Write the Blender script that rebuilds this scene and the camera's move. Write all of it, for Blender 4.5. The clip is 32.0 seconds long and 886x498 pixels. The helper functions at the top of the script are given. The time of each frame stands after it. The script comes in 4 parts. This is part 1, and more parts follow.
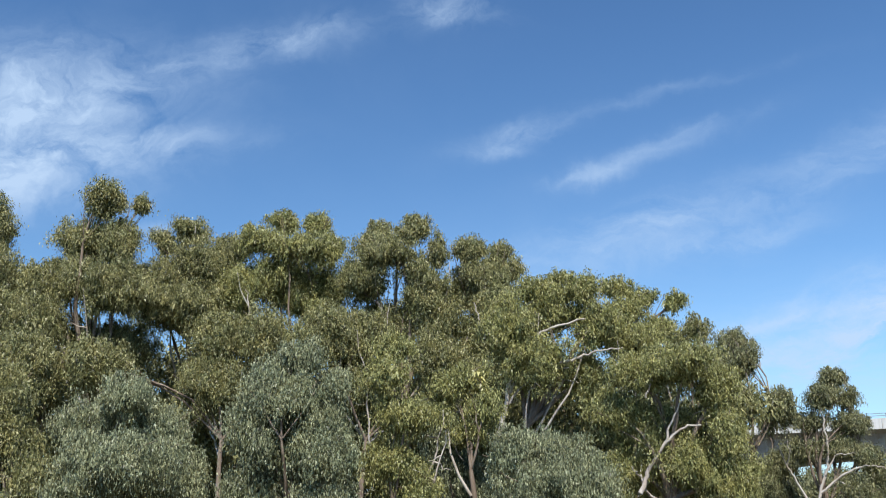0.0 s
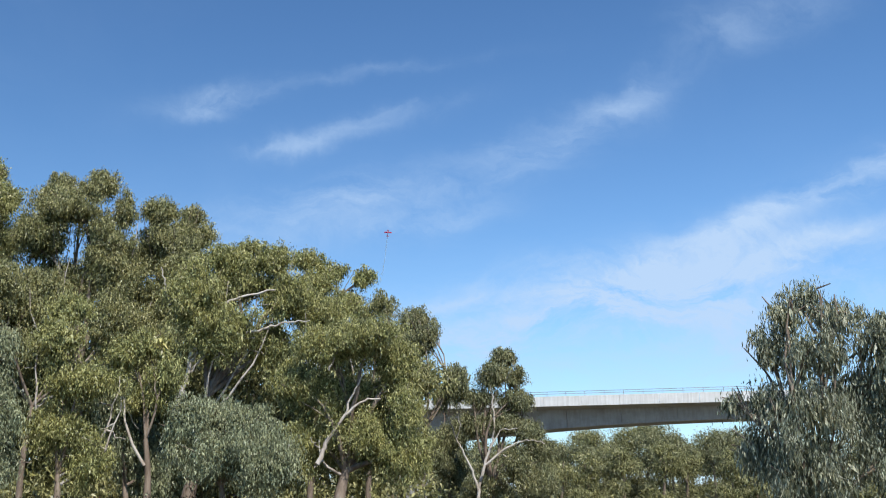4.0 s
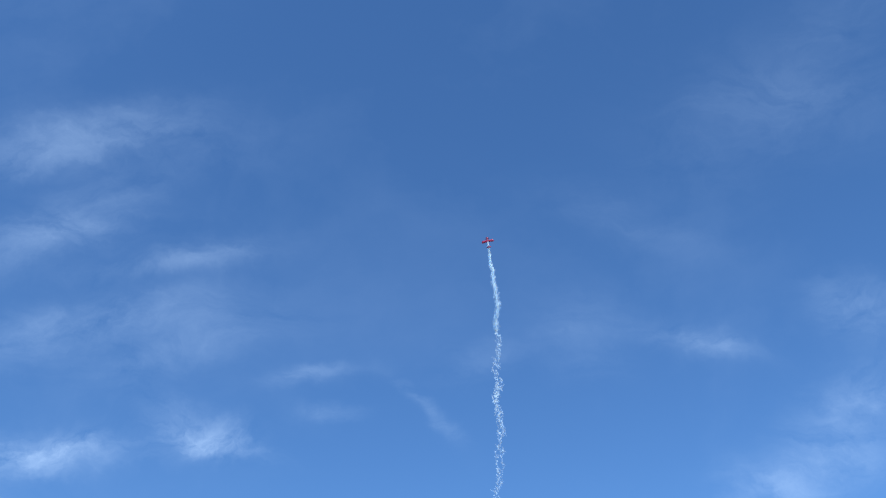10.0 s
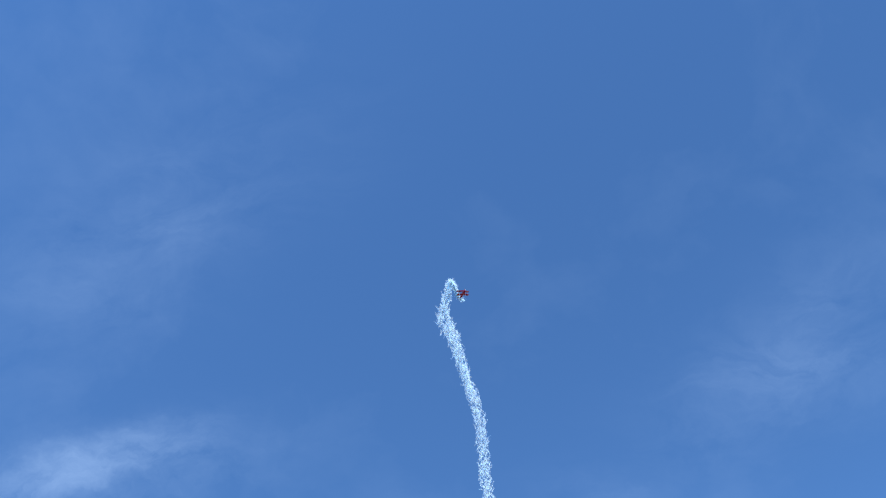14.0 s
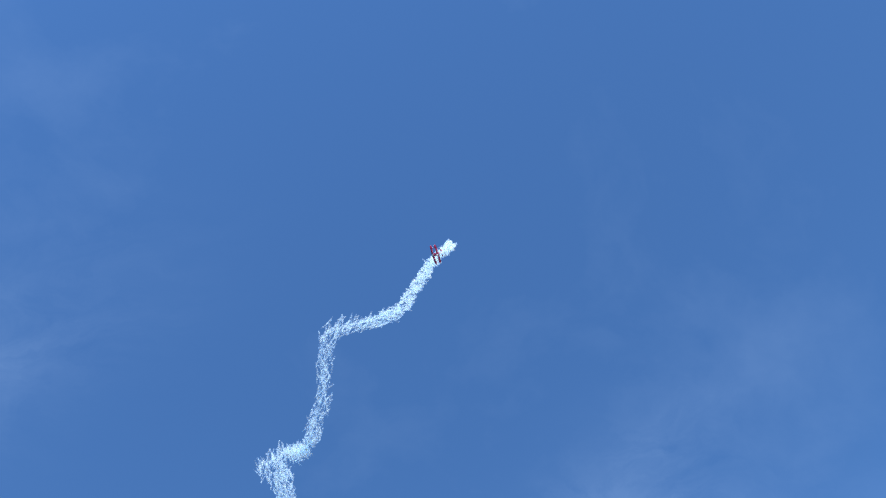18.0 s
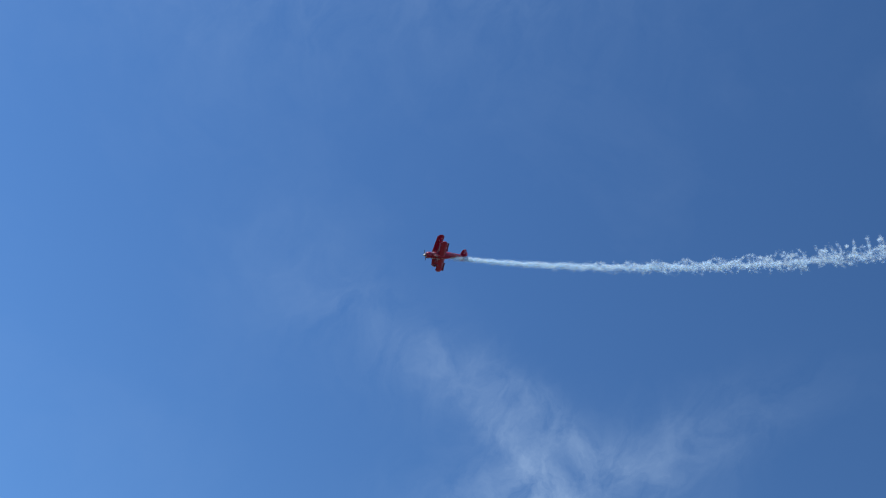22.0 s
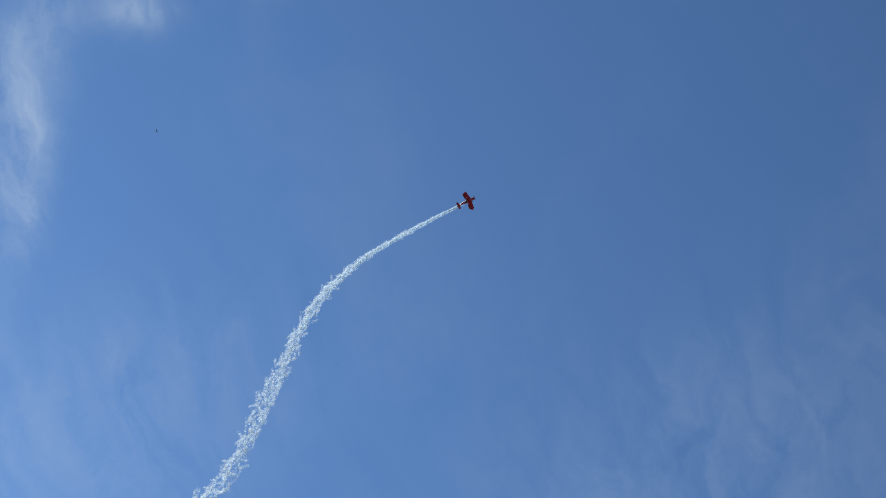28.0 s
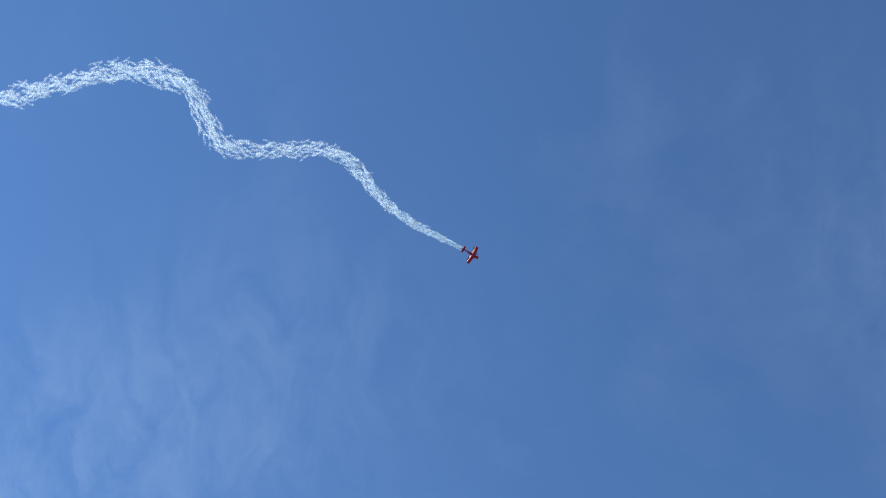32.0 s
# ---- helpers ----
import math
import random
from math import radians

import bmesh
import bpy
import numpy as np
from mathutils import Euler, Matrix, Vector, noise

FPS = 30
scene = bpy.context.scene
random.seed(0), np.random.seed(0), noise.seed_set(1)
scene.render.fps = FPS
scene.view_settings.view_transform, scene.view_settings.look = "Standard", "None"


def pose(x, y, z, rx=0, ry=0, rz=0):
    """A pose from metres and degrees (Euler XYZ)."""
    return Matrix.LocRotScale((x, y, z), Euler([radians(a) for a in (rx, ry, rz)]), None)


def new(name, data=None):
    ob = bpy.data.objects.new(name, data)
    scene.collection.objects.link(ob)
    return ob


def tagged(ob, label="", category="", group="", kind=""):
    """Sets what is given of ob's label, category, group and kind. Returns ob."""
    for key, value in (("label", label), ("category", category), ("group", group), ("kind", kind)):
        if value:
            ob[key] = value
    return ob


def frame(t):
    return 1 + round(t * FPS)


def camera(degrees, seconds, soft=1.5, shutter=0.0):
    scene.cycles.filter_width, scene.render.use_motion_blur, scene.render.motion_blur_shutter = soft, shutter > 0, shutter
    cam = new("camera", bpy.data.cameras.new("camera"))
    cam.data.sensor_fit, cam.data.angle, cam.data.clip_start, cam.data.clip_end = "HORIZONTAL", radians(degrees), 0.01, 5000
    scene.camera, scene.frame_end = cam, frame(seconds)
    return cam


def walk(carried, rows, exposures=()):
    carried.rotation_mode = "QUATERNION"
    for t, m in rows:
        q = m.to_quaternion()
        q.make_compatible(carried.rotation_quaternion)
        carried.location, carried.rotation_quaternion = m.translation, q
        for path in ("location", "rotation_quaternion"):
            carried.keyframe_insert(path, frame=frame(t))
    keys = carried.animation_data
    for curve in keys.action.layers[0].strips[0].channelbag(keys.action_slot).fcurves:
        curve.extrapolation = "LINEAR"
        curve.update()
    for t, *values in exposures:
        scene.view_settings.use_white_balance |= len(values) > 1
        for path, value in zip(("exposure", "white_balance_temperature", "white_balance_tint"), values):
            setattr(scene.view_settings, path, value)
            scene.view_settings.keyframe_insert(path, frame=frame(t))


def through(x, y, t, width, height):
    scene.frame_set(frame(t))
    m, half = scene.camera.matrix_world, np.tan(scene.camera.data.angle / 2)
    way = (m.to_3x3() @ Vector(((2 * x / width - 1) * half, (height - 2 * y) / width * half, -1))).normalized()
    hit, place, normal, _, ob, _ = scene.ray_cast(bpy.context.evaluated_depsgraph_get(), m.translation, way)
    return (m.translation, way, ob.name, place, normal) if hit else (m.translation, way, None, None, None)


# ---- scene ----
from mathutils import Quaternion

cam = camera(45.94, 32.0, soft=1.1)
scene.cycles.transparent_max_bounces = 96
EYE = Vector((0.0, 0.0, 2.2))
# seconds and the turn of the hand-held camera as a quaternion; it stands in one place
VIEW = [
    (0, 0.60469, 0.78483, 0.10774, 0.08233), (0.5, 0.61002, 0.78456, 0.08766, 0.0682), (1, 0.61462, 0.78428, 0.06606, 0.05265),
    (1.5, 0.6178, 0.78398, 0.04693, 0.03869), (2, 0.62029, 0.78343, 0.02919, 0.02503), (2.5, 0.62212, 0.78269, 0.01429, 0.01281),
    (3, 0.62388, 0.78152, 0, 0), (3.5, 0.62413, 0.78121, -0.00985, -0.00935), (5.5, 0.58205, 0.81304, -0.01016, -0.00897),
    (6, 0.5636, 0.82602, -0.00428, -0.0049), (6.5, 0.54744, 0.83684, 0.00068, -0.00047), (7, 0.53298, 0.8461, 0.00641, 0.00285),
    (7.5, 0.5211, 0.85337, 0.01392, 0.00451), (8, 0.51087, 0.85943, 0.0186, 0.00677), (8.5, 0.50229, 0.86426, 0.02335, 0.01448),
    (9, 0.48665, 0.87298, 0.02659, 0.0192), (9.5, 0.46026, 0.88751, 0.02073, 0.00702), (10, 0.43381, 0.90083, 0.01732, -0.00082),
    (10.5, 0.41343, 0.91031, 0.02038, -0.00111), (11, 0.39427, 0.9187, 0.02313, -0.00434), (11.5, 0.37764, 0.92571, 0.01973, -0.00615),
    (12, 0.36516, 0.93061, 0.0248, 9e-05), (12.5, 0.35241, 0.93534, 0.03096, 0.00057), (13, 0.33783, 0.94051, 0.03598, 0.00038),
    (13.5, 0.3198, 0.94587, 0.05464, -0.00807), (15.5, 0.26457, 0.9624, 0.04589, -0.04102), (16, 0.25832, 0.96329, 0.04891, -0.05411),
    (16.5, 0.25057, 0.96513, 0.0382, -0.06505), (17, 0.24384, 0.9663, 0.02742, -0.07754), (17.5, 0.23957, 0.96675, 0.01958, -0.08707),
    (18, 0.24041, 0.96637, 0.01695, -0.08964), (18.5, 0.24686, 0.96518, 0.0241, -0.08298), (19, 0.25872, 0.96299, 0.04317, -0.06171),
    (19.5, 0.27471, 0.95738, 0.08716, -0.01907), (20, 0.28493, 0.94489, 0.15536, 0.04281), (20.5, 0.28297, 0.92322, 0.23175, 0.1177),
    (21, 0.2644, 0.88555, 0.33042, 0.19163), (21.5, 0.23491, 0.83574, 0.42893, 0.24966), (22, 0.20259, 0.77564, 0.51577, 0.30208),
    (22.5, 0.15114, 0.7121, 0.58324, 0.36038), (23, 0.10814, 0.66195, 0.62611, 0.39785), (23.5, 0.0552, 0.6118, 0.66012, 0.43231),
    (24, 0.01158, 0.5704, 0.69086, 0.4441), (24.5, -0.03761, 0.58755, 0.66908, 0.45354), (25, -0.06159, 0.55714, 0.69926, 0.44365),
    (25.5, -0.07128, 0.55573, 0.70981, 0.42691), (27.5, -0.06102, 0.61393, 0.73826, 0.27267), (28, -0.04559, 0.6157, 0.75017, 0.23681),
    (28.5, -0.03727, 0.63363, 0.74457, 0.20675), (29, -0.02176, 0.64516, 0.74236, 0.17944), (29.5, -0.00683, 0.67074, 0.72659, 0.14872),
    (30, 0.01729, 0.67707, 0.7235, 0.13348), (30.5, 0.04747, 0.67488, 0.72549, 0.12626), (31, 0.0797, 0.69788, 0.70571, 0.09263),
    (31.5, 0.11778, 0.69928, 0.70051, 0.07994), (32, 0.15422, 0.70524, 0.68927, 0.061),
]
walk(cam, [(t, Matrix.LocRotScale(EYE, Quaternion(q), None)) for t, *q in VIEW], exposures=[
    (0.0, 0.08, 6400, 10), (3.5, 0.05, 6350, 10), (6.0, 0.0, 6000, 10), (8.0, -0.02, 5750, 10), (8.93, 0.05, 5850, 10), (9.0, 0.1, 15200, 16), (9.07, 0.15, 5850, 10), (10.0, 0.38, 5900, 10), (11.0, 0.62, 5950, 10), (13.0, 0.68, 6000, 10), (16.0, 0.62, 6000, 10),
    (19.0, 0.62, 6000, 10), (20.0, 0.48, 6050, 10), (21.0, 0.14, 6000, 10), (22.0, -0.12, 6150, 10), (23.0, -0.5, 6250, 10), (24.0, -0.7, 6400, 10), (25.0, -0.6, 6700, 10), (28.0, -0.1, 7050, 10), (30.0, 0.08, 7050, 10), (32.0, 0.38, 6700, 10),
])

# ---- sky and sun ----
SUN_AZ, SUN_EL = 202.0, 50.0
world = bpy.data.worlds.new("sky")
scene.world = world
world.use_nodes = True
wt = world.node_tree
wt.nodes.clear()


def wnode(kind, **inputs):
    n = wt.nodes.new(kind)
    for key, value in inputs.items():
        n.inputs[int(key[1:])].default_value = value
    return n


def wmath(op, a, b=None, c=None):
    n = wt.nodes.new("ShaderNodeMath")
    n.operation = op
    for i, v in enumerate((a, b, c)):
        if v is None:
            continue
        if isinstance(v, (int, float)):
            n.inputs[i].default_value = v
        else:
            wt.links.new(v, n.inputs[i])
    return n.outputs[0]


def wdot(vec, v):
    n = wt.nodes.new("ShaderNodeVectorMath")
    n.operation = "DOT_PRODUCT"
    wt.links.new(vec, n.inputs[0])
    n.inputs[1].default_value = v
    return n.outputs["Value"]


coord = wt.nodes.new("ShaderNodeTexCoord").outputs["Generated"]
sky = wt.nodes.new("ShaderNodeTexSky")
sky.sky_type, sky.sun_disc = "NISHITA", False
sky.sun_elevation, sky.sun_rotation = radians(SUN_EL), radians(SUN_AZ)
sky.altitude, sky.air_density, sky.dust_density, sky.ozone_density = 100.0, 1.0, 0.0, 3.0


def noise_of(scale, detail, rough, vector, warp=0.0):
    n = wt.nodes.new("ShaderNodeTexNoise")
    n.inputs["Scale"].default_value, n.inputs["Detail"].default_value = scale, detail
    n.inputs["Roughness"].default_value, n.inputs["Distortion"].default_value = rough, warp
    wt.links.new(vector, n.inputs["Vector"])
    return n.outputs["Fac"], n.outputs["Color"]


# the wisps bend along a warped copy of the view direction
_, bend = noise_of(6.0, 6.0, 0.62, coord)
offs = wt.nodes.new("ShaderNodeVectorMath")
offs.operation = "MULTIPLY_ADD"
wt.links.new(bend, offs.inputs[0])
offs.inputs[1].default_value, offs.inputs[2].default_value = (0.075, 0.075, 0.075), (-0.0375, -0.0375, -0.0375)
bent = wt.nodes.new("ShaderNodeVectorMath")
bent.operation = "ADD"
wt.links.new(coord, bent.inputs[0]), wt.links.new(offs.outputs[0], bent.inputs[1])
bent = bent.outputs[0]
CIRRUS = []


def streak(az, el, tilt, length, width, strength):
    """A streak of cirrus: azimuth to the left of +y, height, lean from level, half length and half width, all in degrees."""
    a, e, k = radians(az), radians(el), radians(tilt)
    d = Vector((-math.sin(a) * math.cos(e), math.cos(a) * math.cos(e), math.sin(e)))
    level = Vector((math.cos(a), math.sin(a), 0))
    up = level.cross(d)
    along = level * math.cos(k) + up * math.sin(k)
    across = up * math.cos(k) - level * math.sin(k)
    u = wdot(bent, along / radians(length))
    v = wdot(bent, across / radians(width))
    r = wmath("MULTIPLY_ADD", u, u, wmath("MULTIPLY", v, v))
    CIRRUS.append(wmath("MULTIPLY", wmath("EXPONENT", wmath("MULTIPLY", r, -0.75)), strength))


streak(11.5, 20.8, 12, 2.5, 0.6, 0.65)
streak(3.4, 22.6, 8, 6.2, 0.3, 0.22)
streak(3.4, 19.8, 14, 4.3, 0.6, 0.50)
streak(7.6, 18.8, 7, 1.5, 0.3, 0.35)
streak(-11.5, 20.9, 24, 2.8, 0.6, 0.45)
streak(-6.7, 18.4, 22, 5.3, 1.1, 0.42)
streak(4.6, 16.0, 11, 4.6, 1.1, 0.50)
streak(-0.8, 15.0, 8, 4.3, 0.6, 0.35)
streak(9.0, 13.9, 7, 8.1, 1.9, 0.35)
streak(-18.7, 13.8, 20, 9.3, 0.9, 0.90)
streak(-18.8, 11.7, 11, 8.4, 0.7, 0.90)
streak(-6.8, 10.0, 9, 10.5, 1.9, 1.10)
streak(-14.2, 7.6, 2, 11.1, 1.9, 1.00)
streak(-15.8, 10.0, 5, 9.3, 1.2, 0.70)
streak(37.5, 21.6, 14, 5.6, 1.9, 0.88)
streak(35.0, 19.2, 10, 6.2, 0.8, 0.64)
streak(37.9, 17.0, 12, 4.3, 1.2, 0.80)
streak(39.9, 19.3, 8, 4.3, 2.5, 0.64)
streak(25.7, 25.5, 16, 5.9, 0.7, 0.32)
streak(31.7, 15.6, 15, 1.0, 0.4, 0.56)
streak(15.0, 27.9, -10, 2.8, 0.4, 0.32)
streak(24.6, 25.6, 15, 4.3, 0.6, 0.35)
streak(15.2, 28.2, -20, 2.3, 0.8, 0.35)
streak(9.5, 31.8, 19, 1.9, 0.4, 0.21)
streak(8.2, 29.8, 3, 1.4, 0.4, 0.21)
streak(24.4, 32.4, 24, 6.8, 1.1, 0.24)
streak(19.0, 37.0, 20, 4.3, 0.6, 0.24)
streak(2.3, 30.0, -50, 2.2, 0.4, 0.21)
streak(-15.5, 32.4, -28, 2.3, 0.6, 0.28)
streak(-19.2, 24.4, 11, 3.4, 1.1, 0.35)
streak(-22.6, 27.3, 20, 2.5, 1.5, 0.28)
streak(-12.3, 39.2, -29, 4.6, 0.9, 0.07)
streak(-1.6, 32.5, 18, 2.2, 0.9, 0.14)
streak(27.7, 41.7, 32, 5.0, 0.9, 0.19)
streak(26.8, 37.4, 41, 4.6, 1.1, 0.19)
streak(17.4, 32.3, 27, 5.0, 1.1, 0.15)
streak(-23.6, 44.6, 17, 8.1, 2.5, 0.05)
streak(-25.2, 32.2, -38, 2.2, 1.2, 0.22)
streak(-8.5, 33.7, 62, 1.9, 2.2, 0.10)
streak(27.2, 36.7, 24, 5.3, 0.9, 0.10)
streak(-25.2, 43.9, 19, 4.6, 2.5, 0.03)
streak(27.4, 54.2, 47, 8.1, 3.4, 0.07)
streak(-30.0, 41.0, -19, 7.4, 1.9, 0.05)
streak(76.8, 35.0, 6, 5.9, 1.9, 0.22)
streak(26.5, 41.7, 20, 7.4, 1.5, 0.10)
streak(77.9, 40.5, -15, 5.9, 1.2, 0.22)
streak(93.0, 42.3, -15, 6.8, 2.8, 0.10)
streak(137.6, 26.9, -57, 13.0, 4.0, 0.15)
streak(128.3, 20.8, 35, 6.2, 2.5, 0.15)
streak(173.7, 27.4, -60, 3.7, 1.9, 0.60)
streak(171.6, 32.4, 61, 2.8, 0.9, 0.40)
streak(166.9, 22.6, -45, 3.4, 1.9, 0.50)
streak(149.7, 19.3, -3, 3.4, 1.9, 0.50)
streak(150.9, 16.3, 63, 2.8, 2.2, 0.50)
streak(143.5, 20.5, 19, 3.7, 1.2, 0.25)
streak(79.2, 38.4, -26, 4.6, 1.0, 0.32)
streak(71.0, 40.2, 25, 6.2, 1.9, 0.20)
streak(135.0, 28.1, -58, 8.1, 2.8, 0.13)
streak(131.6, 20.7, -21, 4.6, 2.8, 0.20)
streak(167.7, 21.5, -44, 3.7, 1.9, 0.25)
streak(156.1, 17.7, 69, 3.7, 1.4, 0.25)
streak(78.5, 35.2, -1, 2.8, 1.9, 0.25)
streak(-174.6, 63.1, -89, 2.8, 0.7, 0.50)
streak(160.1, 38.2, 73, 12.4, 5.0, 0.20)
streak(-179.6, 45.9, -27, 6.2, 1.4, 0.50)
streak(-174.4, 52.0, 81, 1.7, 1.1, 0.45)
streak(173.3, 44.7, -32, 2.8, 0.9, 0.30)
streak(112.4, 59.9, 39, 13.0, 6.2, 0.15)

total = CIRRUS[0]
for c in CIRRUS[1:]:
    total = wmath("ADD", total, c)
# fibres: fine grain drawn out along the wind
stretch = wt.nodes.new("ShaderNodeMapping")
stretch.inputs["Rotation"].default_value = (0.3, -0.5, 0.55)
stretch.inputs["Scale"].default_value = (2.0, 7.0, 7.0)
wt.links.new(bent, stretch.inputs["Vector"])
fibre, _ = noise_of(3.2, 8.0, 0.62, stretch.outputs[0], 0.6)
veil, _ = noise_of(2.6, 6.0, 0.6, bent, 0.3)
grain = wmath("MULTIPLY_ADD", fibre, 3.6, -1.1)
soft_veil = wmath("MULTIPLY", wmath("MAXIMUM", wmath("MULTIPLY_ADD", veil, 1.0, -0.5), 0.0), 0.35)
cover = wmath("ADD", wmath("MULTIPLY", total, wmath("MAXIMUM", grain, 0.0)), soft_veil)
# haze low over the land
sep = wt.nodes.new("ShaderNodeSeparateXYZ")
wt.links.new(coord, sep.inputs[0])
haze = wmath("MULTIPLY", wmath("EXPONENT", wmath("MULTIPLY", wmath("ABSOLUTE", sep.outputs["Z"]), -11.0)), 0.85)
cover = wmath("MINIMUM", wmath("MAXIMUM", wmath("MULTIPLY", cover, 0.7), wmath("MULTIPLY_ADD", cover, 0.4, haze)), 0.9)
thin = wt.nodes.new("ShaderNodeMix")
thin.data_type, thin.blend_type = "RGBA", "MULTIPLY"
thin.inputs["Factor"].default_value = 1.0
thin.inputs["B"].default_value = (0.203, 0.25, 0.272, 1.0)
wt.links.new(sky.outputs[0], thin.inputs["A"])
depth = wt.nodes.new("ShaderNodeGamma")
depth.inputs["Gamma"].default_value = 1.16
wt.links.new(thin.outputs["Result"], depth.inputs["Color"])
deep = wt.nodes.new("ShaderNodeMix")
deep.data_type, deep.blend_type = "RGBA", "MULTIPLY"
deep.inputs["Factor"].default_value = 1.0
deep.inputs["B"].default_value = (4.2, 4.2, 4.2, 1.0)
wt.links.new(depth.outputs[0], deep.inputs["A"])
mix = wt.nodes.new("ShaderNodeMix")
mix.data_type = "RGBA"
wt.links.new(cover, mix.inputs["Factor"])
wt.links.new(deep.outputs["Result"], mix.inputs["A"])
mix.inputs["B"].default_value = (4.6, 6.0, 7.9, 1.0)
back = wt.nodes.new("ShaderNodeBackground")
back.inputs["Strength"].default_value = 0.115
wt.links.new(mix.outputs["Result"], back.inputs["Color"])
wout = wt.nodes.new("ShaderNodeOutputWorld")
wt.links.new(back.outputs[0], wout.inputs["Surface"])

sun_data = bpy.data.lights.new("sun", "SUN")
sun_data.energy, sun_data.angle, sun_data.color = 5.0, radians(0.53), (1.0, 0.965, 0.91)
sun = new("sun", sun_data)
a, e = radians(SUN_AZ), radians(SUN_EL)
toward = Vector((-math.sin(a) * math.cos(e), math.cos(a) * math.cos(e), math.sin(e)))
sun.matrix_world = Matrix.Translation(toward * 80) @ toward.to_track_quat("Z", "Y").to_matrix().to_4x4()


# ---- materials ----
def material(name, build):
    m = bpy.data.materials.new(name)
    m.use_nodes = True
    nt = m.node_tree
    build(nt, nt.nodes["Principled BSDF"])
    return m


def tex(nt, scale, detail=4.0, rough=0.55, coord_name="Object", stretch=None):
    co = nt.nodes.new("ShaderNodeTexCoord")
    n = nt.nodes.new("ShaderNodeTexNoise")
    n.inputs["Scale"].default_value, n.inputs["Detail"].default_value, n.inputs["Roughness"].default_value = scale, detail, rough
    src = co.outputs[coord_name]
    if stretch:
        mp = nt.nodes.new("ShaderNodeMapping")
        mp.inputs["Scale"].default_value = stretch
        nt.links.new(src, mp.inputs["Vector"])
        src = mp.outputs[0]
    nt.links.new(src, n.inputs["Vector"])
    return n.outputs["Fac"]


def ramp(nt, fac, *stops):
    r = nt.nodes.new("ShaderNodeValToRGB")
    els = r.color_ramp.elements
    while len(els) < len(stops):
        els.new(0.5)
    for el, (p, c) in zip(els, stops):
        el.position, el.color = p, (*c, 1.0)
    nt.links.new(fac, r.inputs["Fac"])
    return r.outputs["Color"]


def blend(nt, kind, fac, a, b):
    m = nt.nodes.new("ShaderNodeMix")
    m.data_type, m.blend_type = "RGBA", kind
    m.inputs["Factor"].default_value = fac
    nt.links.new(a, m.inputs["A"]), nt.links.new(b, m.inputs["B"])
    return m.outputs["Result"]


def relief(nt, p, height, strength, distance):
    b = nt.nodes.new("ShaderNodeBump")
    b.inputs["Strength"].default_value, b.inputs["Distance"].default_value = strength, distance
    nt.links.new(height, b.inputs["Height"]), nt.links.new(b.outputs[0], p.inputs["Normal"])


def leafy(dark, mid, light, through):
    def build(nt, p):
        geo = nt.nodes.new("ShaderNodeNewGeometry")
        leaf = ramp(nt, geo.outputs["Random Per Island"], (0.0, dark), (0.55, mid), (1.0, light))
        patch = ramp(nt, tex(nt, 0.8, 3.0), (0.3, (0.74, 0.8, 0.76)), (0.7, (1.24, 1.17, 1.02)))
        col = blend(nt, "MULTIPLY", 1.0, leaf, patch)
        nt.links.new(col, p.inputs["Base Color"])
        p.inputs["Roughness"].default_value = 0.42
        p.inputs["Specular IOR Level"].default_value = 0.45
        tr = nt.nodes.new("ShaderNodeBsdfTranslucent")
        nt.links.new(col, tr.inputs["Color"])
        ms = nt.nodes.new("ShaderNodeMixShader")
        ms.inputs[0].default_value = through
        nt.links.new(p.outputs[0], ms.inputs[1]), nt.links.new(tr.outputs[0], ms.inputs[2])
        nt.links.new(ms.outputs[0], nt.nodes["Material Output"].inputs["Surface"])
    return build


LEAF = {
    "olive": material("leaf_olive", leafy((0.05, 0.052, 0.02), (0.232, 0.228, 0.088), (0.54, 0.51, 0.27), 0.14)),
    "gold": material("leaf_gold", leafy((0.065, 0.065, 0.022), (0.285, 0.283, 0.097), (0.59, 0.57, 0.27), 0.14)),
    "blue": material("leaf_blue", leafy((0.05, 0.06, 0.034), (0.25, 0.27, 0.155), (0.54, 0.56, 0.37), 0.16)),
    "grey": material("leaf_grey", leafy((0.055, 0.057, 0.026), (0.21, 0.21, 0.1), (0.48, 0.47, 0.27), 0.16)),
    "droop": material("leaf_droop", leafy((0.05, 0.055, 0.03), (0.22, 0.23, 0.15), (0.56, 0.56, 0.43), 0.16)),
    "dead": material("leaf_dead", leafy((0.05, 0.032, 0.024), (0.11, 0.07, 0.05), (0.2, 0.13, 0.1), 0.1)),
}


def bark(nt, p):
    base = ramp(nt, tex(nt, 1.6, 6.0, 0.6, stretch=(1, 1, 0.25)), (0.3, (0.12, 0.085, 0.06)), (0.52, (0.27, 0.21, 0.155)), (0.78, (0.5, 0.44, 0.37)))
    fine = tex(nt, 14.0, 5.0, 0.6, stretch=(1, 1, 0.15))
    col = blend(nt, "MULTIPLY", 0.6, base, ramp(nt, fine, (0.3, (0.55, 0.5, 0.45)), (0.7, (1.1, 1.08, 1.05))))
    nt.links.new(col, p.inputs["Base Color"])
    p.inputs["Roughness"].default_value = 0.85
    relief(nt, p, fine, 0.6, 0.03)


BARK = material("smooth_gum_bark", bark)


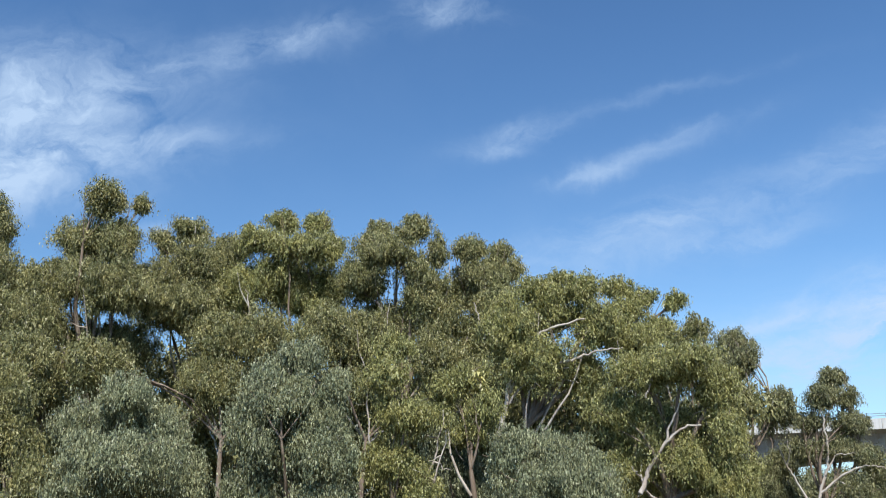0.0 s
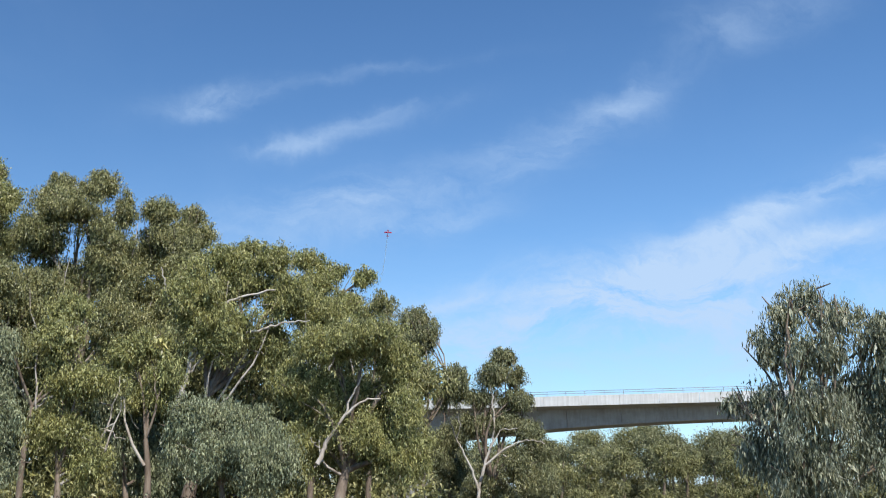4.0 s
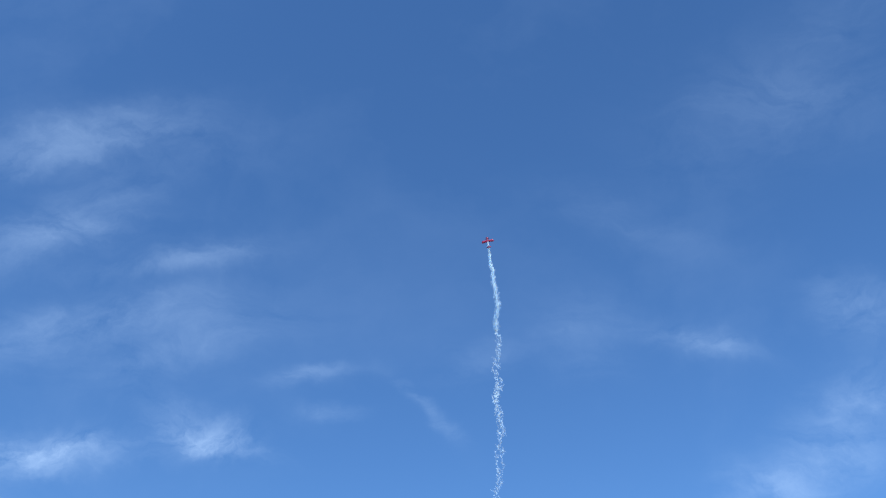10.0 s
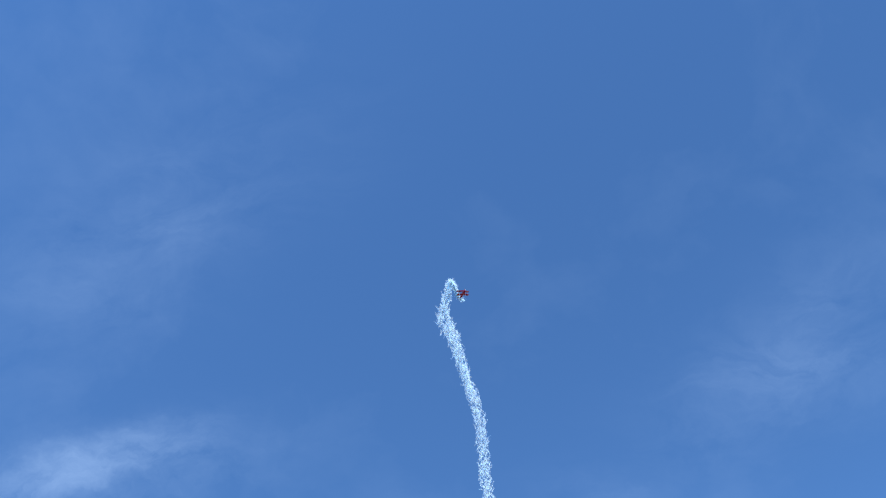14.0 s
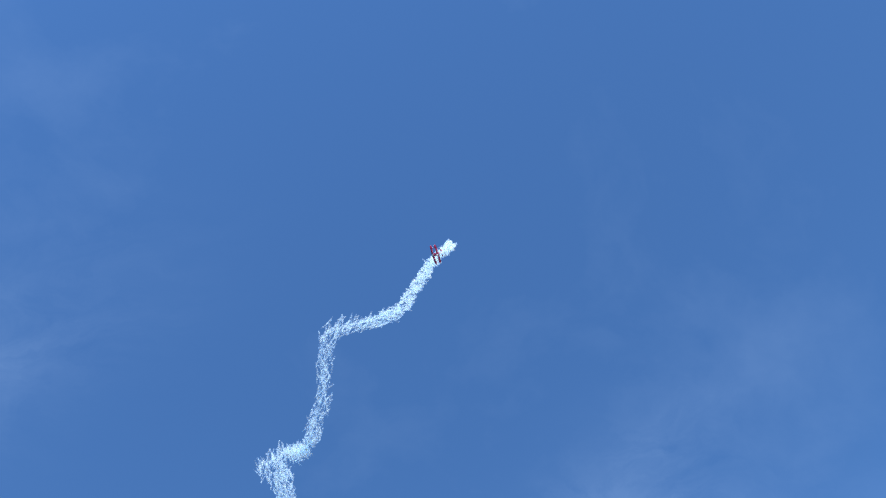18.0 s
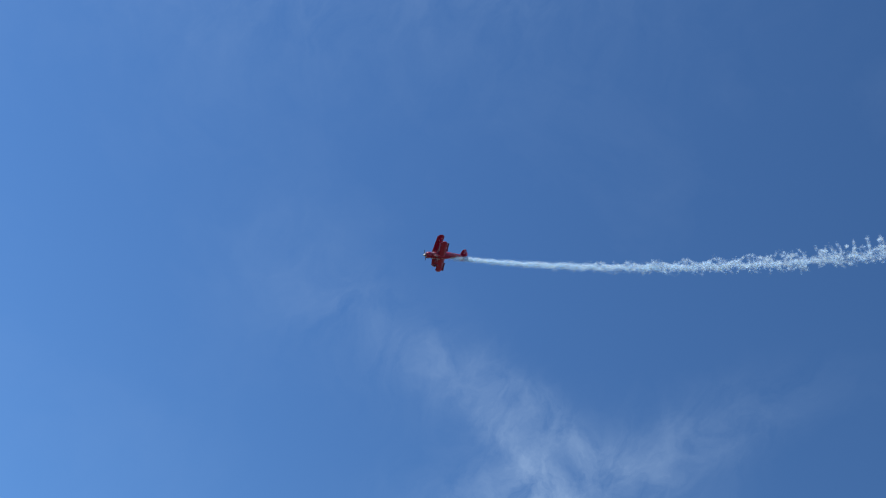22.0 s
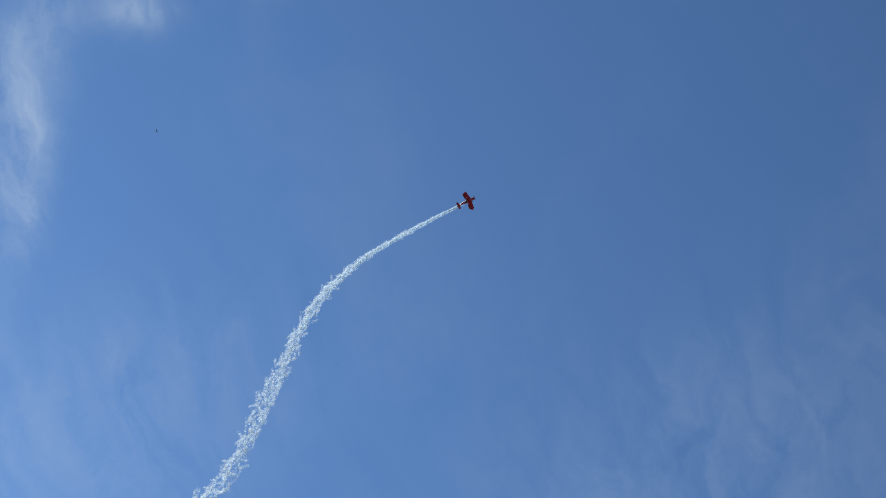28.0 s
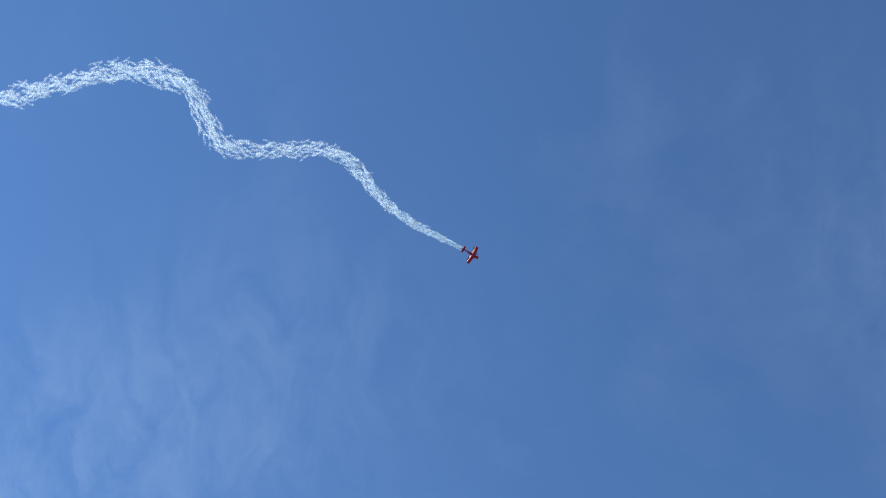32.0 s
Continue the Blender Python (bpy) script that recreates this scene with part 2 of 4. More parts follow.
def pale_bark(nt, p):
    base = ramp(nt, tex(nt, 1.2, 6.0, 0.6, stretch=(1, 1, 0.3)), (0.3, (0.3, 0.24, 0.18)), (0.48, (0.52, 0.46, 0.39)), (0.75, (0.7, 0.66, 0.6)))
    fine = tex(nt, 11.0, 5.0, 0.6, stretch=(1, 1, 0.2))
    nt.links.new(blend(nt, "MULTIPLY", 0.5, base, ramp(nt, fine, (0.3, (0.6, 0.55, 0.5)), (0.7, (1.08, 1.06, 1.03)))), p.inputs["Base Color"])
    p.inputs["Roughness"].default_value = 0.75
    relief(nt, p, fine, 0.4, 0.02)


PALE = material("white_limb_bark", pale_bark)


def dead_bark(nt, p):
    col = ramp(nt, tex(nt, 3.0, 5.0, stretch=(1, 1, 0.2)), (0.3, (0.22, 0.19, 0.16)), (0.7, (0.45, 0.41, 0.36)))
    nt.links.new(col, p.inputs["Base Color"])
    p.inputs["Roughness"].default_value = 0.9


DEAD = material("dead_grey_wood", dead_bark)


def concrete(lo, hi):
    def build(nt, p):
        big = ramp(nt, tex(nt, 0.35, 5.0, 0.6, stretch=(1, 1, 2.5)), (0.3, lo), (0.7, hi))
        streaks = ramp(nt, tex(nt, 1.8, 6.0, 0.65, stretch=(1.6, 1.6, 0.12)), (0.35, (0.78, 0.76, 0.72)), (0.65, (1.05, 1.05, 1.05)))
        nt.links.new(blend(nt, "MULTIPLY", 0.8, big, streaks), p.inputs["Base Color"])
        p.inputs["Roughness"].default_value = 0.82
        relief(nt, p, tex(nt, 9.0, 6.0), 0.25, 0.02)
    return build


CONCRETE_PALE = material("pale_concrete", concrete((0.70, 0.68, 0.63), (0.82, 0.80, 0.75)))
CONCRETE_GREY = material("grey_concrete", concrete((0.34, 0.32, 0.29), (0.46, 0.43, 0.39)))


def plain(name, color, rough=0.5, metal=0.0, grain=0.12, scale=3.0, coat=0.0):
    def build(nt, p):
        lo, hi = [tuple(c * k for c in color) for k in (1 - grain, 1 + grain)]
        nt.links.new(ramp(nt, tex(nt, scale, 5.0), (0.3, lo), (0.7, hi)), p.inputs["Base Color"])
        p.inputs["Roughness"].default_value, p.inputs["Metallic"].default_value = rough, metal
        p.inputs["Coat Weight"].default_value = coat
    return material(name, build)


RED = plain("red_aircraft_paint", (0.33, 0.002, 0.045), 0.4, 0.0, 0.08, 2.0, 0.15)
DARKRED = plain("dark_red_aircraft_paint", (0.16, 0.006, 0.03), 0.4, 0.0, 0.08, 2.0, 0.15)
WHITE = plain("white_aircraft_paint", (0.8, 0.8, 0.8), 0.35, 0.0, 0.04, 2.0, 0.4)
BLACK = plain("black_rubber", (0.02, 0.02, 0.022), 0.7)
PROP = plain("dark_propeller", (0.03, 0.03, 0.035), 0.4)
STEEL = plain("galvanised_steel", (0.5, 0.5, 0.52), 0.4, 0.8)
TINT = plain("tinted_canopy", (0.02, 0.025, 0.03), 0.08, 0.0, 0.1, 2.0, 1.0)
CARWHITE = plain("white_car_paint", (0.75, 0.75, 0.74), 0.3, 0.0, 0.04, 1.0, 0.7)


def soil(nt, p):
    big = ramp(nt, tex(nt, 0.06, 6.0, 0.6), (0.3, (0.07, 0.065, 0.035)), (0.5, (0.12, 0.105, 0.06)), (0.72, (0.2, 0.16, 0.1)))
    fine = ramp(nt, tex(nt, 3.0, 6.0, 0.65), (0.3, (0.6, 0.6, 0.58)), (0.7, (1.15, 1.12, 1.05)))
    nt.links.new(blend(nt, "MULTIPLY", 0.8, big, fine), p.inputs["Base Color"])
    p.inputs["Roughness"].default_value = 0.95
    relief(nt, p, tex(nt, 6.0, 6.0), 0.5, 0.05)


SOIL = material("dry_river_bank_soil", soil)


def smoke(nt, p):
    """White smoke droplets: pale flakes that scatter light to both sides and let some of it pass."""
    geo = nt.nodes.new("ShaderNodeNewGeometry")
    thick = nt.nodes.new("ShaderNodeMapRange")
    thick.inputs["To Min"].default_value, thick.inputs["To Max"].default_value = 0.045, 0.18
    nt.links.new(geo.outputs["Random Per Island"], thick.inputs["Value"])
    di, tr, cl = (nt.nodes.new("ShaderNodeBsdf" + k) for k in ("Diffuse", "Translucent", "Transparent"))
    for b in (di, tr):
        b.inputs["Color"].default_value = (0.8, 0.925, 1.0, 1.0)
    white, veil = nt.nodes.new("ShaderNodeMixShader"), nt.nodes.new("ShaderNodeMixShader")
    white.inputs[0].default_value = 0.66
    nt.links.new(di.outputs[0], white.inputs[1]), nt.links.new(tr.outputs[0], white.inputs[2])
    nt.links.new(thick.outputs[0], veil.inputs[0])
    nt.links.new(cl.outputs[0], veil.inputs[1]), nt.links.new(white.outputs[0], veil.inputs[2])
    nt.links.new(veil.outputs[0], nt.nodes["Material Output"].inputs["Surface"])


SMOKE = material("white_smoke", smoke)


# ---- mesh helpers ----
def mesh_from(name, verts, faces, mat, smooth=False):
    """verts (n, 3) and faces (m, k) as arrays."""
    me = bpy.data.meshes.new(name)
    verts, faces = np.asarray(verts, np.float32), np.asarray(faces, np.int32)
    n, k = faces.shape
    me.vertices.add(len(verts))
    me.vertices.foreach_set("co", verts.ravel())
    me.loops.add(n * k)
    me.loops.foreach_set("vertex_index", faces.ravel())
    me.polygons.add(n)
    me.polygons.foreach_set("loop_start", np.arange(n, dtype=np.int32) * k)
    me.polygons.foreach_set("use_smooth", np.full(n, smooth))
    me.update(calc_edges=True)
    me.materials.append(mat)
    return me


def part(name, bm, mat, parent=None, label="", smooth=False, m=None):
    """One bmesh as one mesh object under a thing."""
    me = bpy.data.meshes.new(name)
    bmesh.ops.recalc_face_normals(bm, faces=bm.faces[:])
    bm.to_mesh(me)
    bm.free()
    me.materials.append(mat)
    if smooth:
        me.polygons.foreach_set("use_smooth", np.full(len(me.polygons), True))
    ob = new(name, me)
    if parent is not None:
        ob.parent = parent
    if m is not None:
        ob.matrix_basis = m
    return tagged(ob, label)


def attach(name, me, parent, label="", kind=""):
    ob = new(name, me)
    ob.parent = parent
    return tagged(ob, label, kind=kind)


def box(sx, sy, sz, x=0, y=0, z=0, bevel=0.0):
    bm = bmesh.new()
    bmesh.ops.create_cube(bm, size=1.0, matrix=Matrix.Translation((x, y, z)) @ Matrix.Diagonal((sx, sy, sz, 1)))
    if bevel:
        bmesh.ops.bevel(bm, geom=bm.edges[:], offset=bevel, segments=2, affect="EDGES", profile=0.5)
    return bm


def tube_arrays(points, radii, sides=7):
    """Rings along a line of points; quads only, closed by a small last ring."""
    points = np.asarray(points, float)
    tang = np.gradient(points, axis=0)
    tang /= np.linalg.norm(tang, axis=1)[:, None] + 1e-9
    verts, ang = [], np.arange(sides) * 2 * np.pi / sides
    ref = np.array([0.31, 0.95, 0.02])
    for p, t, r in zip(points, tang, radii):
        u = np.cross(t, ref)
        u /= np.linalg.norm(u) + 1e-9
        w = np.cross(t, u)
        verts.append(p + r * (np.cos(ang)[:, None] * u + np.sin(ang)[:, None] * w))
    faces = [(i * sides + k, i * sides + (k + 1) % sides, (i + 1) * sides + (k + 1) % sides, (i + 1) * sides + k)
             for i in range(len(points) - 1) for k in range(sides)]
    return np.concatenate(verts), np.array(faces)


def tube(name, points, radii, mat, parent, label="", sides=7):
    v, f = tube_arrays(points, radii, sides)
    return attach(name, mesh_from(name, v, f, mat, True), parent, label)


def loft(rings):
    """A closed skin through rings of the same count, capped at both ends."""
    bm = bmesh.new()
    rows = [[bm.verts.new(v) for v in ring] for ring in rings]
    for r0, r1 in zip(rows, rows[1:]):
        for k in range(len(r0)):
            bm.faces.new((r0[k], r0[(k + 1) % len(r0)], r1[(k + 1) % len(r0)], r1[k]))
    bm.faces.new(rows[0][::-1]), bm.faces.new(rows[-1])
    return bm


# ---- ground ----
def ground():
    n = 90
    u = np.linspace(-1, 1, n)
    span = np.sign(u) * (np.abs(u) ** 3) * 4200
    xs, ys = np.meshgrid(span, span, indexing="ij")
    r = np.hypot(xs, ys)
    rng = np.random.default_rng(4)
    zs = 0.12 * rng.standard_normal(xs.shape) * np.clip(r / 60, 0, 1)
    v = np.stack([xs, ys, zs], -1).reshape(-1, 3)
    i = np.arange(n - 1)
    a = (i[:, None] * n + i[None]).ravel()
    f = np.stack([a, a + n, a + n + 1, a + 1], 1)
    return tagged(new("ground", mesh_from("ground", v, f, SOIL, True)), "dry brown soil of the river bank", "ground", kind="structure")


ground()


# ---- trees ----
def leaf_arrays(clumps, density, size, rng, droop=1.0, lump=0.62, slim=1.0, back=None):
    """Slender leaves in hanging sprays over ellipsoid clumps (centre, radius across, radius up), coarser and thicker inside."""
    out, big, sizes = [], [], []
    for c, ra, rz in clumps:
        before = sum(len(b) for b in big)
        tufts = max(10, int(8 + 12.0 * ra * rz))
        d = rng.standard_normal((tufts, 3))
        d /= np.linalg.norm(d, axis=1)[:, None]
        d[:, 2] = np.where(rng.random(tufts) < 0.65, np.abs(d[:, 2]), d[:, 2])
        reach = rng.uniform(0.3, 1.0, tufts) ** 0.5 * rng.uniform(0.76, 1.38, tufts)
        mid = np.asarray(c) + d * reach[:, None] * np.array([ra, ra, rz]) * 0.94
        span = lump * rng.uniform(0.5, 1.3, tufts) * min(ra, rz * 1.3, 2.0) ** 0.5
        per = np.maximum(8, density * ra * rz / tufts * rng.uniform(0.5, 1.5, tufts)).astype(int)
        for m, s, k in zip(mid, span, per):
            drop = rng.random(k) ** 0.8
            p = rng.standard_normal((k, 3)) * np.array([0.42, 0.42, 0.24]) * s * (0.55 + 0.6 * drop[:, None])
            p[:, 2] -= (drop - 0.4) * s * (0.7 + 0.75 * droop)
            out.append(m + p)
            big.append(np.full(k, 1.0))
        k = int(density * ra * rz * 0.14)
        p = rng.standard_normal((k, 3))
        p /= np.linalg.norm(p, axis=1)[:, None]
        out.append(np.asarray(c) + p * (rng.random(k)[:, None] ** 0.4) * np.array([ra, ra, rz]) * 0.66)
        big.append(np.full(k, 2.4))
        sizes.append(sum(len(b) for b in big) - before)
    at, grow = np.concatenate(out), np.concatenate(big)[:, None]
    if back is not None:
        # the far side of a crown is thinner
        hub = np.concatenate([np.repeat(np.asarray(c)[None], n, 0) for (c, _, _), n in zip(clumps, sizes)])
        keep = ((at - hub) @ back < 0.25) | (rng.random(len(at)) < 0.3)
        at, grow = at[keep], grow[keep]
    k = len(at)
    axis = rng.standard_normal((k, 3)) * 0.5 + np.array([0, 0, -droop])
    axis /= np.linalg.norm(axis, axis=1)[:, None]
    side = np.cross(axis, rng.standard_normal((k, 3)))
    side /= np.linalg.norm(side, axis=1)[:, None]
    ln = size * rng.uniform(0.6, 1.4, k)[:, None] * grow
    wd = ln * rng.uniform(0.12, 0.22, k)[:, None] * slim
    if slim == 1.0:
        v = np.stack([at + side * wd, at + axis * ln, at - side * wd], 1)
        return v.reshape(-1, 3), np.arange(3 * k).reshape(k, 3)
    up = np.cross(axis, side)
    v = np.stack([at, at + axis * ln * 0.45 + side * wd + up * wd * 0.35, at + axis * ln, at + axis * ln * 0.45 - side * wd + up * wd * 0.35], 1)
    return v.reshape(-1, 3), np.arange(4 * k).reshape(k, 4)


COUNT = [0]
TREE_WORDS = {"olive": "tall olive-green gum tree on the river bank", "gold": "yellow-green gum tree with spreading pale limbs",
              "blue": "blue-green young gum with drooping foliage", "grey": "open grey-green gum with bare pale limbs",
              "droop": "weeping grey-green gum standing near the bank", "dead": "bare reddish-brown brush under the trees"}
SIZE = {"droop": 0.145}


def gum_tree(x, y, kind, clumps, trunk=0.22, bare=0, density=2000, leaf=None, arms=()):
    """clumps: sideways from the base, height, radius across and radius up, in metres."""
    COUNT[0] += 1
    rng = np.random.default_rng(100 + COUNT[0])
    tree = tagged(new("gum_tree"), TREE_WORDS[kind], "tree", "gum trees on the bank")
    tree.location = (x, y, 0)
    side = np.array([y, -x, 0.0]) / math.hypot(x, y)
    deep = np.array([x, y, 0.0]) / math.hypot(x, y)
    full = []
    for off, z, ra, rz in clumps:
        c = side * off + deep * rng.uniform(-0.5, 0.5) * ra * 1.3
        full.append((np.array([c[0], c[1], z]), ra, rz))
    # foliage of each clump in three uneven masses
    masses = []
    for c, ra, rz in full:
        if ra < 1.3 or kind == "droop":
            masses.append((c, ra, rz))
            continue
        for _ in range(3):
            d = rng.standard_normal(3)
            d /= np.linalg.norm(d)
            k = rng.uniform(0.58, 0.82)
            masses.append((c + d * np.array([ra, ra, rz]) * (1.05 - k), ra * k, rz * k * rng.uniform(0.9, 1.25)))
    top = max(c[2] for c, _, _ in full)
    low = min(c[2] for c, _, _ in full)
    fork = np.array([*(np.mean([c[:2] for c, _, _ in full], axis=0) * 0.35), max(1.0, low * 0.55 + 0.1 * top) * (0.6 if kind == "droop" else 1.0)])
    lean = rng.uniform(-0.5, 0.5, 3) * np.array([1, 1, 0])
    k = np.linspace(0, 1, 8)[:, None]
    line = fork * k + lean * np.sin(k * np.pi) * 0.8
    line[0] = (0, 0, -0.3)
    tube("trunk", line, np.linspace(trunk * 1.2, trunk * 0.62, 8) * (1 + 0.25 * (np.arange(8) == 0)), BARK, tree, sides=9)
    for n, (c, ra, rz) in enumerate(sorted(full, key=lambda q: q[0][2])):
        s = np.linspace(0, 1, 7)[:, None]
        bow = np.array([*(rng.standard_normal(2) * 0.09), 0.10]) * np.linalg.norm(c - fork)
        pts = fork + (c - fork) * s + bow * np.sin(s * np.pi) + rng.standard_normal((7, 3)) * 0.04 * np.linalg.norm(c - fork) * (s * (1 - s))
        thick = trunk * (0.52 if ra > 1.5 else 0.4)
        tube("limb", pts, np.linspace(thick * (0.55 if kind == "droop" else 1.0), 0.035, 7), BARK, tree, sides=6)
        # twigs into the clump, one mesh for each limb
        vs, fs, base = [], [], 0
        for _ in range(5):
            d = rng.standard_normal(3)
            d[2] = abs(d[2]) * 0.7
            d /= np.linalg.norm(d)
            p0 = pts[rng.integers(3, 7)]
            p1 = c + d * np.array([ra, ra, rz]) * 0.85
            q = np.linspace(0, 1, 4)[:, None]
            v, f = tube_arrays(p0 + (p1 - p0) * q + rng.standard_normal((4, 3)) * 0.12 * q, np.linspace(0.06, 0.015, 4), 4)
            vs.append(v), fs.append(f + base)
            base += len(v)
        attach("twig_cluster", mesh_from("twig_cluster", np.concatenate(vs), np.concatenate(fs), BARK, True), tree, kind="stuff")
    for n in range(max(bare, 2) if kind in ("olive", "gold") else bare):
        # a crooked limb that shows on the outside of a clump, with two forks
        c, ra, rz = full[rng.integers(len(full))]
        a = rng.uniform(0, 2 * np.pi)
        d = c + np.array([math.cos(a) * ra, math.sin(a) * ra, rng.uniform(-0.4, 0.5) * rz]) * 1.02
        p0 = fork * rng.uniform(0.7, 1.0)
        s = np.linspace(0, 1, 10)[:, None]
        reach = np.linalg.norm(d - p0)
        pts = p0 + (d - p0) * s + (np.array([*(d - c)[:2], 0.0]) / ra * 0.7 - np.array([0, 0, 0.1 * reach])) * np.sin(s * np.pi) + rng.standard_normal((10, 3)) * 0.035 * reach * s * (1.2 - s)
        tube("bare_limb", pts, np.linspace(0.11, 0.025, 10), PALE, tree, "bare white limb", 6)
        for at in (5, 7):
            d2 = rng.standard_normal(3) * np.array([1, 1, 0.6])
            d2 *= rng.uniform(0.8, 1.8) / np.linalg.norm(d2)
            s2 = np.linspace(0, 1, 6)[:, None]
            tube("bare_limb", pts[at] + d2 * s2 + rng.standard_normal((6, 3)) * 0.12 * s2, np.linspace(0.07, 0.018, 6), PALE, tree, "bare white limb", 5)
    for r0, *line in arms:
        # big pale limbs: sideways, nearer or farther, height
        p = np.array([side * o + deep * q + np.array([0, 0, z]) for o, q, z in line])
        s = np.linspace(0, len(p) - 1, 4 * len(p))
        p = np.stack([np.interp(s, np.arange(len(p)), p[:, n]) for n in range(3)], 1)
        p[1:-1] = (p[:-2] + 2 * p[1:-1] + p[2:]) / 4 + rng.standard_normal((len(p) - 2, 3)) * 0.05
        tube("bare_limb", p, np.linspace(r0 * 0.75, max(0.025, r0 * 0.22), len(p)), PALE, tree, "bare white limb", 7)
    near = math.hypot(x, y) < 70
    size = leaf or SIZE.get(kind, 0.17 if near else 0.2)
    v, f = leaf_arrays(masses, 3300 if kind == "droop" else density * (1.75 if near else 1.3), size, rng, 1.7 if kind in ("droop", "blue") else 1.1, lump=0.42 if kind == "droop" else 0.62, slim=0.62 if kind == "droop" else 1.0, back=deep)
    attach("crown", mesh_from("crown", v, f, LEAF[kind]), tree, kind="stuff")
    return tree


gum_tree(-54.6, 69.0, "olive", [(-2.4, 25.3, 2.2, 3.0), (-1.1, 20.8, 2.9, 2.9), (-1.5, 16.3, 3.4, 3.4)])
gum_tree(-47.1, 69.6, "olive", [(-0.5, 27.1, 2.0, 1.9), (2.6, 27.1, 1.0, 0.9), (-1.5, 23.6, 2.7, 2.3), (1.3, 23.4, 2.1, 2.3), (-2.7, 20.4, 3.0, 2.3), (0.9, 19.7, 3.7, 2.8), (-4.7, 20.6, 1.8, 2.0), (-4.6, 17.1, 3.2, 2.8), (0.4, 15.7, 4.1, 2.8)], trunk=0.42, bare=4)
gum_tree(-42.8, 76.9, "olive", [(-0.5, 26.2, 2.1, 1.2), (-3.0, 25.0, 1.5, 1.2), (-1.0, 22.8, 3.4, 2.4), (-3.7, 21.2, 2.7, 2.9), (2.4, 25.0, 2.2, 1.6), (-1.3, 19.0, 3.9, 2.9), (2.4, 20.1, 2.9, 3.4)])
gum_tree(-34.3, 78.9, "gold", [(-1.7, 27.0, 1.6, 1.0), (1.2, 27.1, 1.7, 1.2), (-3.5, 25.1, 2.2, 1.3), (-0.2, 24.2, 3.4, 1.8), (2.6, 24.8, 1.2, 1.3), (-2.4, 21.7, 3.8, 2.4), (1.3, 20.9, 3.3, 2.9), (-4.7, 20.7, 2.4, 2.4)])
gum_tree(-25.3, 80.1, "olive", [(0.5, 26.0, 1.7, 1.4), (-2.5, 25.7, 1.8, 1.2), (-1.1, 23.9, 3.4, 1.8), (2.3, 23.9, 1.2, 1.5), (-3.4, 21.5, 2.8, 2.3), (0.8, 20.6, 2.8, 2.8), (-1.5, 18.2, 3.7, 2.8), (2.2, 17.7, 2.8, 2.8)], trunk=0.4, bare=4)
gum_tree(-19.3, 83.8, "olive", [(1.4, 24.9, 1.6, 0.9), (-1.7, 24.4, 1.8, 1.1), (0.2, 22.5, 2.6, 1.5), (2.0, 22.9, 1.1, 1.1), (-1.7, 21.0, 2.6, 2.4), (0.6, 19.0, 2.8, 2.4), (-0.8, 16.2, 2.8, 2.8)])
gum_tree(-15.9, 74.3, "gold", [(4.1, 20.0, 1.1, 0.7), (2.5, 18.7, 2.3, 1.3), (5.6, 18.9, 1.7, 1.2), (3.7, 16.6, 3.3, 1.9), (6.4, 16.3, 1.9, 2.1), (0.4, 15.8, 2.5, 2.3), (2.2, 13.3, 3.5, 2.3), (5.8, 12.8, 2.1, 2.1)], trunk=0.45, bare=3, arms=[(0.3, (-0.9, -1.4, 7.3), (-0.4, -1.4, 9.1), (-0.1, -1.4, 10.8), (0.7, -1.4, 13.4), (1.5, -1.4, 15.0), (3.0, -1.5, 15.8), (5.7, -1.6, 16.5)), (0.17, (-0.1, -1.4, 11.1), (1.0, -1.4, 12.6), (2.0, -1.4, 13.0), (4.4, -1.5, 13.0)), (0.12, (0.1, -1.4, 10.5), (0.8, -1.4, 11.5), (1.8, -1.4, 12.1), (2.6, -1.4, 12.1)), (0.1, (1.4, -1.4, 14.7), (2.0, -1.4, 16.1), (2.1, -1.4, 17.2)), (0.16, (3.4, -1.7, 13.2), (5.0, -1.8, 13.6), (6.3, -1.9, 14.1), (8.2, -2.1, 14.3)), (0.15, (-1.5, -1.6, 15.1), (-1.8, -1.6, 16.2), (-2.3, -1.6, 17.8))])
gum_tree(-7.7, 79.6, "gold", [(-0.6, 20.0, 1.4, 0.8), (1.5, 19.1, 1.2, 0.8), (3.6, 18.5, 1.1, 0.8), (0.1, 17.6, 2.0, 1.4), (2.8, 16.6, 1.7, 1.2), (0.9, 15.0, 2.8, 2.0)])
gum_tree(-3.5, 81.9, "olive", [(0.9, 16.8, 1.1, 1.1), (-0.2, 15.6, 1.3, 1.3), (1.0, 14.3, 1.6, 1.6)])
gum_tree(0.8, 92.0, "grey", [(-0.4, 17.4, 2.0, 1.2), (0.5, 16.0, 1.2, 1.3), (-1.2, 15.2, 1.9, 1.8), (-0.5, 11.8, 1.7, 2.0), (2.4, 12.1, 1.5, 1.1), (3.1, 11.0, 1.2, 1.1)])
